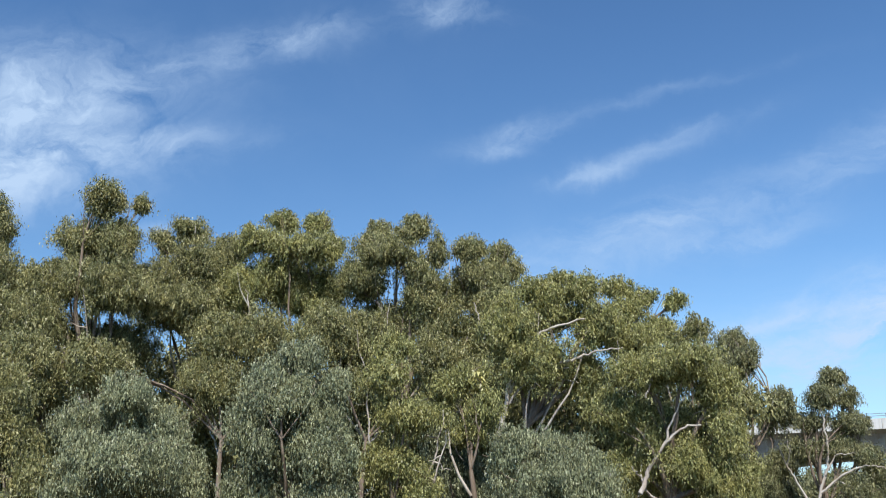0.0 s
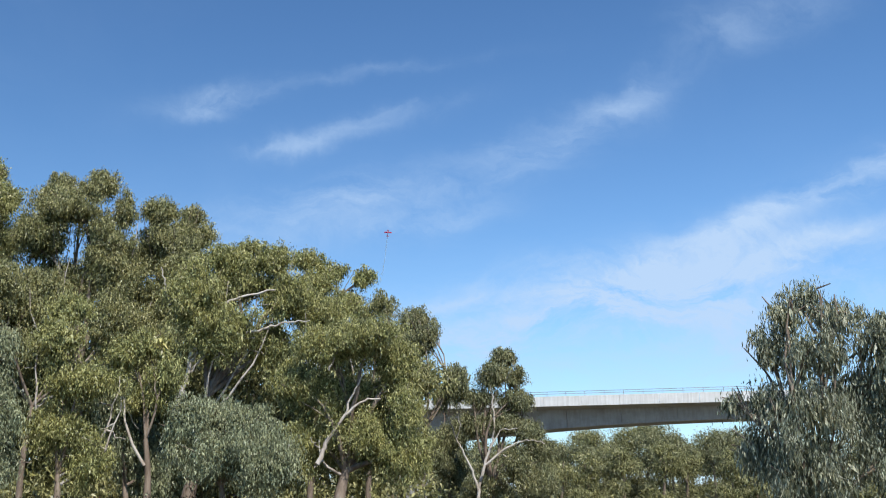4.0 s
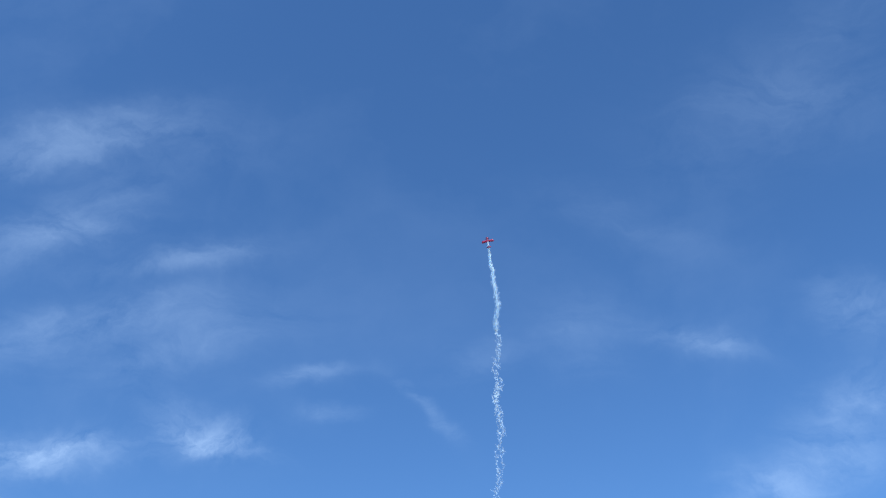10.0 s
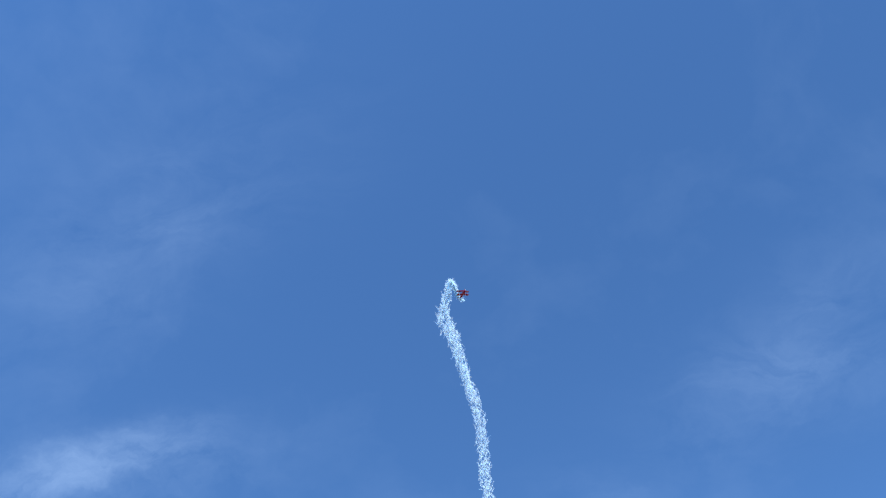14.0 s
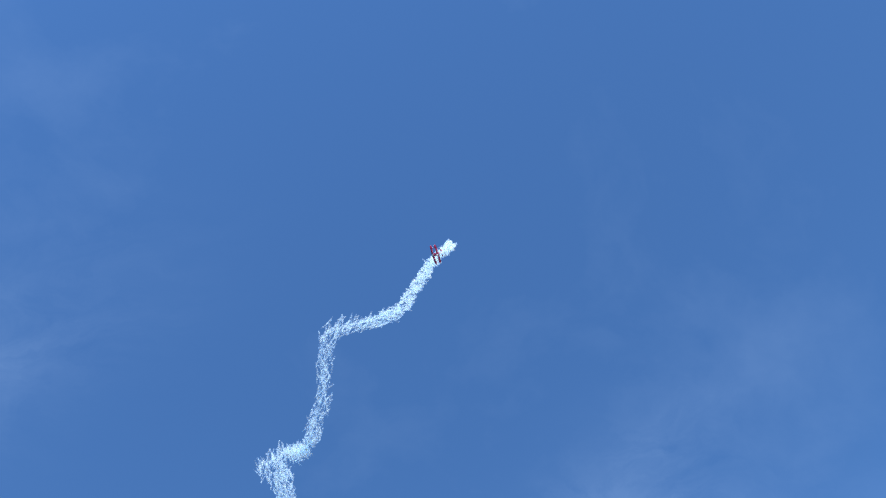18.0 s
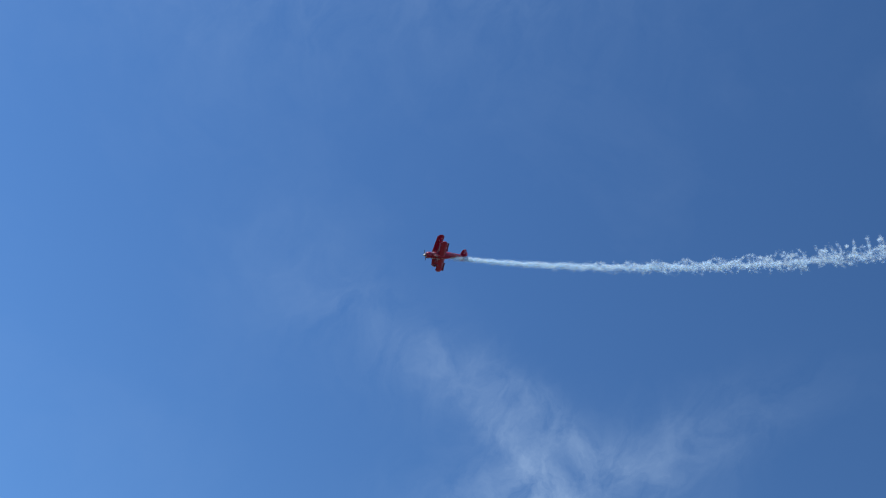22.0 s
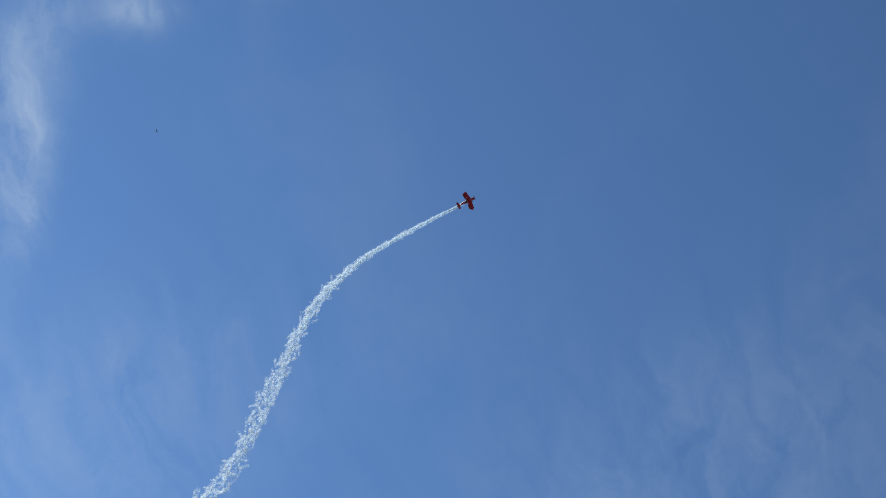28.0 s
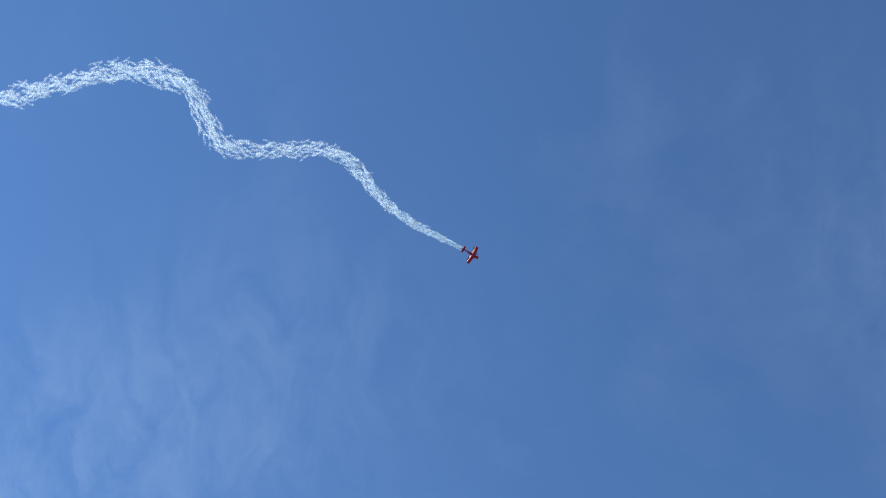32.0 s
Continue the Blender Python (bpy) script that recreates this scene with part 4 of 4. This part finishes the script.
def biplane():
    """An aerobatic biplane: nose to +y, top to +z, 6.1 m span."""
    bp = tagged(new("aerobatic_biplane"), "bright red aerobatic biplane trailing white smoke", "aeroplane")
    part("fuselage", loft([ellipse(y, rx, rz, z) for y, rx, rz, z in ((1.75, 0.44, 0.46, 0.02), (1.2, 0.47, 0.52, 0.03), (0.5, 0.47, 0.58, 0.05), (-0.4, 0.45, 0.62, 0.08), (-1.2, 0.38, 0.52, 0.06), (-2.2, 0.24, 0.34, 0.04), (-3.0, 0.12, 0.2, 0.06), (-3.5, 0.04, 0.12, 0.1))]), RED, bp, smooth=True)
    part("cowling", loft([ellipse(y, r, r, 0.02, 16) for y, r in ((1.76, 0.475), (2.2, 0.47), (2.42, 0.40), (2.48, 0.26))]), RED, bp, "round red engine cowling", True)
    part("spinner", loft([ellipse(y, r, r, 0.02, 12) for y, r in ((2.49, 0.19), (2.65, 0.16), (2.8, 0.08), (2.86, 0.01))]), WHITE, bp, "white propeller spinner", True)
    bmp = loft([[(x, 2.56 + a * w * 0.35, 0.02 + a * w) for a in (-1, -0.2)] + [(x, 2.59 + a * w * 0.35, 0.02 + a * w) for a in (1, 0.2)] for x, w in ((-1.0, 0.03), (-0.7, 0.085), (-0.2, 0.07), (0.2, 0.07), (0.7, 0.085), (1.0, 0.03))])
    for v in bmp.verts:
        v.co.y -= 2.56
        v.co.z -= 0.02
    prop = part("propeller", bmp, PROP, bp, "dark two-bladed propeller")
    prop.location = (0, 2.56, 0.02)
    part("canopy", loft([[(rx * math.cos(a), y, 0.52 + rz * math.sin(a)) for a in (k * math.pi / 8 for k in range(9))] for y, rx, rz in ((0.1, 0.1, 0.05), (-0.15, 0.24, 0.22), (-0.55, 0.28, 0.3), (-1.0, 0.22, 0.24), (-1.35, 0.08, 0.1))]), TINT, bp, smooth=True)
    part("upper_wing", loft(wing_rings(6.1, 1.05, 0.1, 0.85, 0.98, 0.0, 0.35)), RED, bp, smooth=True)
    part("lower_wing", loft(wing_rings(5.75, 1.0, 0.1, 0.2, -0.42, 0.12, 0.0)), RED, bp, smooth=True)
    for s in (-1, 1):
        tube("interplane_strut", [(s * 2.1, 0.75, 0.95), (s * 2.05, 0.55, 0.3), (s * 2.0, 0.25, -0.36)], [0.05, 0.06, 0.05], RED, bp, sides=6)
        tube("rear_strut", [(s * 2.1, 0.25, 0.95), (s * 2.05, 0.0, 0.3), (s * 2.0, -0.15, -0.36)], [0.04, 0.05, 0.04], RED, bp, sides=6)
        tube("cabane_strut", [(s * 0.36, 1.0, 0.4), (s * 0.42, 0.95, 0.7), (s * 0.5, 0.9, 0.97)], [0.035] * 3, RED, bp, sides=6)
        tube("flying_wire", [(s * 0.4, 0.5, -0.35), (s * 1.2, 0.6, 0.25), (s * 2.1, 0.7, 0.95)], [0.012] * 3, STEEL, bp, sides=4)
        tube("gear_leg", [(s * 0.25, 1.05, -0.4), (s * 0.55, 1.1, -0.75), (s * 0.82, 1.15, -1.05)], [0.06, 0.055, 0.05], DARKRED, bp, sides=6)
        part("wheel_pant", loft([[(s * 0.86 + r * math.cos(a), 1.15 + y, -1.1 + 1.5 * r * math.sin(a)) for a in (k * math.pi / 5 for k in range(10))] for y, r in ((0.36, 0.02), (0.25, 0.1), (0.0, 0.13), (-0.3, 0.09), (-0.55, 0.02))]), DARKRED, bp, "dark red streamlined wheel cover", True)
        bm = bmesh.new()
        bmesh.ops.create_cone(bm, cap_ends=True, segments=14, radius1=0.17, radius2=0.17, depth=0.12, matrix=pose(s * 0.86, 1.17, -1.22, 0, 90))
        part("wheel", bm, BLACK, bp)
        part("aileron", box(1.5, 0.2, 0.035, s * 1.85, -0.4, -0.33, 0.01), DARKRED, bp)
    part("tailplane", loft([[(x, -3.0 + c * a - abs(x) * 0.12, 0.16 + 0.045 * b) for a, b in ((0.5, 0), (0.2, 1), (-0.5, 0.2), (-0.5, -0.2), (0.2, -1))] for x, c in ((-1.12, 0.35), (-1.0, 0.6), (0, 0.9), (1.0, 0.6), (1.12, 0.35))]), RED, bp, smooth=True)
    part("fin", loft([[(0.04 * b * k, -3.05 + dy + c * a, z) for a, b in ((0.5, 0), (0.1, 1), (-0.5, 0.2), (-0.5, -0.2), (0.1, -1))] for z, c, dy, k in ((0.1, 0.95, 0.05, 1), (0.6, 0.75, -0.1, 1), (1.0, 0.5, -0.2, 0.8), (1.08, 0.3, -0.24, 0.4))]), RED, bp, smooth=True)
    part("rudder", loft([[(0.03 * b, -3.5 + dy + c * a, z) for a, b in ((0.5, 1), (-0.5, 0.3), (-0.5, -0.3), (0.5, -1))] for z, c, dy in ((-0.05, 0.3, 0), (0.5, 0.4, -0.1), (0.95, 0.3, -0.1))]), DARKRED, bp)
    tube("tail_spring", [(0, -3.2, -0.05), (0, -3.5, -0.25), (0, -3.65, -0.35)], [0.03, 0.025, 0.02], STEEL, bp, sides=5)
    tube("smoke_pipe", [(0.2, 1.5, -0.4), (0.2, 0.9, -0.56), (0.2, 0.5, -0.62)], [0.05, 0.05, 0.05], STEEL, bp, sides=6)
    return bp, prop


PLANE, PROPELLER = biplane()


def bird():
    """A small dark bird that crosses high up, wings out."""
    b = tagged(new("bird"), "small dark bird gliding against the sky", "bird")
    part("body", loft([ellipse(y, r, r * 0.9, 0, 8) for y, r in ((0.17, 0.01), (0.12, 0.035), (0.0, 0.05), (-0.12, 0.03), (-0.24, 0.012))]), PROP, b, smooth=True)
    for s in (-1, 1):
        part("wing", loft([[(s * x, y + c, z + h), (s * x, y - c, z), (s * x, y, z - h)] for x, y, c, z, h in ((0.03, 0.03, 0.07, 0.01, 0.012), (0.18, 0.05, 0.06, 0.06, 0.01), (0.36, -0.02, 0.02, 0.05, 0.004))]), PROP, b)
    part("tail", loft([[(-w, y, 0.006), (w, y, 0.006), (0, y, -0.008)] for y, w in ((-0.2, 0.015), (-0.34, 0.05))]), PROP, b)
    return b


BIRD = bird()
BIRD_WAY = [
    (0.0, 0, -400.0, -160.0, 120.0),
    (23.4, 0, -50.1, -144.5, 123.2),
    (24.0, 0, -63.7, -133.3, 108.5),
    (24.4, 0, -77.2, -99.0, 126.7),
    (25.0, 0, -78.4, -84.3, 129.4),
    (28.0, 0, -8.7, -109.2, 141.0),
    (28.5, 0, 5.1, -90.1, 160.2),
    (32.0, 0, 300.0, -420.0, 150.0),
]

# ---- smoke ----
SMOKE_START, STEP, RATE = 3.45, 0.1, ((9.0, 9), (18.6, 22), (25.6, 29), (33.0, 23))
# how each length of the smoke drifts: seconds of its birth, the way that the slipstream throws it, and its speed on the wind
DRIFT_CLIMB = [
    (3.5, 5, 0.3, -0.7, 0.4, 0, -0.1),
    (4, 6.4, 0.6, -1.6, 0.2, 0, -0.1),
    (4.5, 6.4, 0.8, -2.3, -0.2, 0, -0.1),
    (5, 2.4, 0.7, -2.1, -0.9, 0, -0.1),
    (5.5, -3.8, 0.3, -1.5, -1.3, -0, 0),
    (6, -5.5, 0.3, -1.7, -1.1, -0.1, -0),
    (6.5, -5.1, 0.4, -2.6, -0.3, -0.1, -0.2),
    (7, -8.3, 0.4, -3.3, 0.1, -0.1, -0.2),
    (7.5, -12.2, 0.1, -3, 0.3, -0.1, -0.2),
    (8, -16.7, -0.2, -2.1, 0.2, -0.1, -0.2),
    (8.5, -16.6, -0.3, -1.2, 0.3, -0.1, -0.1),
    (9, -11.5, -0.6, -0.2, 0.8, -0.1, 0),
    (9.5, -7.1, -1.1, 0.8, 0.9, -0.1, 0),
    (10, -2.6, -2.3, 2.1, 1, -0.2, 0),
]
DRIFT_HANG = [
    (10.5, -0.4, -3.6, 3.2, 0.6, -0.2, -0.1),
    (11, 2, -4.3, 3.3, -0.4, -0.2, -0.2),
    (11.5, 3.9, -4.5, 3, -1.9, -0.4, -0.2),
    (12, 4.7, -2.9, 1.5, -0.9, -0.6, 0.1),
    (12.5, 5.1, -3, 1.7, -0.9, -0.3, -0),
    (13, 2.4, -0.5, -0, -0.9, 0.4, -0.4),
    (13.5, 5.2, 4.7, -4.4, -0.1, 1.4, -1.2),
    (14, 4, -3.3, 1.4, 0.3, 0.7, -0.6),
    (14.5, 4.1, -7.2, 3.9, 0.4, 0.7, -0.6),
    (15, 0.8, -7.7, 4.2, 0.2, 1.1, -0.9),
    (15.5, 1.9, 2.5, -2.8, 0.9, 2.8, -2.1),
    (16, 0.7, 2.5, -2.6, 1.4, 2.6, -2.1),
    (16.5, -0.5, 0, -0.9, 1.6, 1.8, -1.6),
    (17, -1.6, -3, 1.2, 1.4, 0.9, -0.9),
    (17.5, -0.4, -3.3, 1.3, 1, 0.2, -0.4),
    (18, -0.7, -2.3, 1, 0.4, -0.3, 0),
    (18.5, -0.9, -1.5, 0.6, -0.1, -0.7, 0.4),
]
DRIFT_RUN = [
    (19, -1.6, -1, 0.5, -0.4, -0.8, 0.5),
    (19.5, -0.3, 1.4, -0.8, -0.3, -0.5, 0.3),
    (20, 0.7, 0.8, -0.3, -0.1, -0.3, 0.3),
    (20.5, 0.7, -0.6, 0.4, -0, -0.2, 0.2),
    (21, -0.4, -0.3, -0.2, -0, -0.1, 0.1),
    (21.5, -0.9, 0.5, -0.6, -0, -0, -0),
    (22, 0.4, 0.4, 0.5, -0.1, -0.1, -0.1),
    (22.5, 0.3, 0.2, 0.3, -0.3, -0.1, -0.5),
    (23, 0.1, 0.3, 0, -0.5, -0.2, -0.8),
    (23.5, 1.9, -0.1, 1.4, -0.5, -0.2, -0.9),
    (24, 1.7, -0.7, 0.7, -0.4, -0.2, -0.7),
    (24.5, 3.4, -0.1, 3.1, -0.1, -0.1, -0.3),
    (25, 3.6, -2, 1.1, 0, -0.1, -0.1),
    (25.5, 3.1, -3.2, -0.8, -0, 0.1, 0),
    (26, 1.8, -2.5, -1.5, -0.2, 0.3, 0.1),
]
DRIFT_TURN = [
    (26.5, -1, 1.9, 0.1, -0.6, 0.8, 0.3),
    (27, 2.4, -0.7, -0.4, -0.4, 0.4, 0.1),
    (27.5, 1.9, -0.4, -0.2, -1.3, 0.6, -0.1),
    (28, 4.3, -1.3, -0, -1.9, 0.8, -0.1),
    (28.5, 2.2, -0.9, -0.1, -2, 1, -0.1),
    (29, 2.1, -1, 0.1, -1.2, 0.9, -0),
    (29.5, -0.5, -1.1, -0.2, -0.4, 0.6, 0),
    (30, 4, -2.7, 0.1, 0.1, 0.1, -0),
    (30.5, 3.3, -2.3, -0.6, -0.5, -0.4, -0.3),
    (31, 1, 1.8, -1, -0.8, -0.1, -0.3),
    (31.5, -2, 2.2, -1.3, -0.7, -0, -0.3),
    (32, -4, 1.1, -1.3, -0.5, -0, -0.2),
]
GUST = [(3.5, -0, 10, 4), (4, 4, 10, 5), (4.5, 9, 6, 5), (5, 14, -5, 2), (5.5, 13, -30, -8), (6, 13, -74, -28), (6.5, 16, -135, -60), (7, 21, -196, -93), (7.5, 22, -221, -110), (8, 24, -201, -109), (8.5, 28, -145, -93), (9, 43, -87, -55), (9.5, 33, -33, -33), (10, 1, -3, -16), (10.5, -10, 9, -5)]


def shred_mesh(seed, flakes, half, fill, size, mat):
    """A shred of smoke: a long cloud of small flakes that fits the hull of the aeroplane, thinning out round the rim and to both ends."""
    rng = np.random.default_rng(seed)
    y = (rng.beta(1.7, 1.7, flakes) * 2 - 1) * half
    # denser and thinner stretches along it, and a slight snaking
    wave = rng.uniform(0, 6.283, 4)
    y += 0.22 * np.sin(y * 2.6 + wave[0]) + 0.12 * np.sin(y * 5.1 + wave[1])
    room = fill * np.interp(y, (-3.0, -2.1, -1.1, -0.3, 0.6, 1.8, 2.5), (0.1, 0.22, 0.35, 0.42, 0.44, 0.4, 0.3))
    x = rng.standard_normal(flakes) * room * 0.42 + 0.3 * room * np.sin(y * 1.9 + wave[2])
    z = rng.standard_normal(flakes) * room * 0.42 + 0.3 * room * np.sin(y * 1.5 + wave[3])
    r = np.hypot(x, z) + 1e-6
    k = np.where(r > room, room * rng.random(flakes) ** 0.5 / r, 1.0)
    at = np.stack([x * k, y, z * k], 1)
    a = rng.standard_normal((flakes, 3))
    a /= np.linalg.norm(a, axis=1)[:, None]
    b = np.cross(a, rng.standard_normal((flakes, 3)))
    b /= np.linalg.norm(b, axis=1)[:, None]
    s = size * rng.uniform(0.6, 1.5, flakes)[:, None]
    v = np.stack([at + a * s * 0.6, at - a * s * 0.3 + b * s * 0.5, at - a * s * 0.3 - b * s * 0.5], 1).reshape(-1, 3)
    return mesh_from("smoke_shred", v, np.arange(3 * flakes).reshape(-1, 3), mat)


WISP = [shred_mesh(60 + k, 270, 2.3, 1.0, 0.24, SMOKE) for k in range(8)]
RIBBON = [shred_mesh(20 + k, 460, 2.4, 1.12, 0.24, SMOKE) for k in range(16)]
CURL = [shred_mesh(k, 300, 1.9, 0.8, 0.2, SMOKE) for k in range(12)]
VEIL = [shred_mesh(40 + k, 240, 2.4, 1.12, 0.24, SMOKE) for k in range(16)]
PARK = Matrix.Translation((0, 0.1, 0.03))
OUTLET = Matrix.Translation((0.1, -2.3, -0.42))
# the ribbon's full width by its age, and how much wider or narrower it is by the second of its birth
WIDTH = ((0.0, 0.8), (0.12, 1.2), (0.3, 2.0), (0.7, 3.4), (1.1, 4.9), (1.6, 5.9), (2.4, 6.9), (3.5, 8.0), (5.0, 9.0), (7.5, 10.5), (10.5, 12.0), (14.0, 13.0))
SWELL = ((3.0, 0.6), (9.5, 0.75), (10.5, 0.9), (12.2, 0.95), (12.9, 1.65), (13.5, 1.05), (14.7, 1.0), (15.05, 1.4), (15.4, 1.0), (17.2, 1.0), (17.7, 1.7), (18.2, 1.2), (19.0, 1.0), (25.5, 0.95), (29.3, 1.0), (29.7, 1.3), (32.0, 1.3))
LOW_SIDE = Vector((-0.76, 0.15, -0.62))


def table(rows, t):
    """A row of numbers between the rows of a table."""
    return [float(np.interp(t, [r[0] for r in rows], [r[c] for r in rows])) for c in range(1, len(rows[0]))]


def motions():
    times = [k / 10 for k in range(321)]
    flight = {t: plane_at(t) for t in times}
    walk(PLANE, [(t, flight[t]) for t in times])
    walk(PROPELLER, [(t, Matrix.Translation((0, 2.56, 0.02)) @ Matrix.Rotation(radians(74) * k, 4, "Y")) for k, t in enumerate(times)])
    walk(BIRD, [(t, Matrix.Translation(p) @ Matrix.Rotation(radians(turn), 4, "Z")) for t, turn, *p in BIRD_WAY])
    rng = np.random.default_rng(77)
    drift_rows = DRIFT_CLIMB + DRIFT_HANG + DRIFT_RUN + DRIFT_TURN

    def gusty(t):
        return min(max((t - 8.0) / 2.0, 0.0), 1.0)

    trails = {}
    count = int((32.0 - SMOKE_START) / STEP)
    for n in range(count):
        t0 = SMOKE_START + n * STEP
        chunk = int(t0)
        if chunk not in trails:
            trail = tagged(new("smoke_trail"), "white smoke ribbon trailing the red biplane", "smoke", "smoke ribbon sections")
            walk(trail, [(t, flight[t]) for t in times if t <= chunk] + [(32.0, flight[float(chunk)])])
            trails[chunk] = (trail, flight[float(chunk)].inverted())
        trail, inv = trails[chunk]
        start = chunk
        head = (plane_at(min(t0 + 0.05, 32.0)).translation - plane_at(t0 - 0.05).translation).normalized()
        ref = Vector((0.2, 0.1, 1.0)) if abs(head.z) < 0.9 else Vector((1.0, 0.2, 0.0))
        u = head.cross(ref).normalized()
        w = head.cross(u)
        low = (LOW_SIDE - head * LOW_SIDE.dot(head)).normalized()
        along = head.to_track_quat("Y", "Z")
        wisps = next(n for until, n in RATE if t0 < until)
        fast = 18.6 < t0 < 25.6
        dx, dy, dz, qx, qy, qz = table(drift_rows, t0)
        thrown, carried = Vector((dx, dy, dz)), Vector((qx, qy, qz))
        gust = Vector(table(GUST, t0)) if t0 < 10.0 else Vector((0, 0, 0))
        swell = table(SWELL, t0)[0]
        # in fast flight the ribbon stays narrow for longer
        narrow = ((0.0, 0.3, 0.8, 1.2), (0.25, 0.32, 0.72, 1.0) if fast else (0.5, 0.7, 0.9, 1.0) if 25 < t0 < 29.3 else (1.0, 1.0, 1.0, 1.0))
        for k in range(wisps):
            te = t0 + STEP * k / wisps
            coil = fast and k % 2 == 1
            stock = WISP if te < 9 else CURL if coil else VEIL if fast else RIBBON
            ob = tagged(new("smoke_puff", stock[int(rng.integers(len(stock)))]), kind="stuff")
            ob.parent = trail
            rows = [(0.0, PARK)]
            if start > 0:
                rows.append((float(start), PARK))
            q = start + 0.1
            while q < te - 0.02:
                rows.append((q, inv @ plane_at(q) @ PARK))
                q += 0.1
            at = (plane_at(te) @ OUTLET).translation
            # behind the fast run the smoke winds into a long helix, with a straight core low in it
            ang = te / 0.065 * 6.283 + rng.uniform(-0.1, 0.1) if coil else rng.uniform(0, 6.283)
            out = u * math.cos(ang) + w * math.sin(ang)
            round_ = u * math.sin(ang) - w * math.cos(ang)
            if coil:
                turn_to = (round_ + head * 0.12).normalized()
                if turn_to.dot(head) < 0:
                    turn_to = -turn_to
                across = Matrix((turn_to.cross(out).normalized(), turn_to, out)).transposed().to_quaternion()
                reach, shift = rng.uniform(0.9, 1.0), 0.0
            else:
                turn_to = (out * rng.uniform(-0.7, 0.9) + head * rng.uniform(0.8, 1.8) + round_ * rng.uniform(-0.9, 0.9)).normalized()
                across = turn_to.to_track_quat("Y", "Z") @ Quaternion((0, 1, 0), rng.uniform(0, 3.1))
                reach = rng.random() ** 0.6
                shift = 0.5 if fast else 0.0
                if fast:
                    reach *= 0.5
            lag = head * rng.uniform(-1.2, 1.2)
            stir = Vector(rng.uniform(-1, 1, 3))
            if te > rows[-1][0] + 0.02:
                rows.append((te, inv @ Matrix.LocRotScale(at, along, None)))
            for age, wide in WIDTH[1:]:
                t = te + age
                g = min(age / 1.0, 1.0)
                half = max(wide * swell / 2 * float(np.interp(age, *narrow)) - (0.4 if coil else 0.65) * g, 0.02 + 0.12 * age)
                place = at + out * half * reach + low * half * shift + lag * g + stir * (0.07 if coil else 0.3) * g
                place += thrown * (1 - math.exp(-age / 1.3)) + carried * age + gust * (gusty(t) - gusty(te))
                if 19.3 < te < 23.5 and age > 6:
                    place += Vector((-49.1, 27.8, -19.4))  # the smoke of the fast run sinks away in the end
                rows.append((t, inv @ Matrix.LocRotScale(place, along.slerp(across, g), None)))
                if t >= 32.0:
                    break
            if rows[-1][0] < 32.0:
                rows.append((32.0, rows[-1][1]))
            walk(ob, rows)


motions()
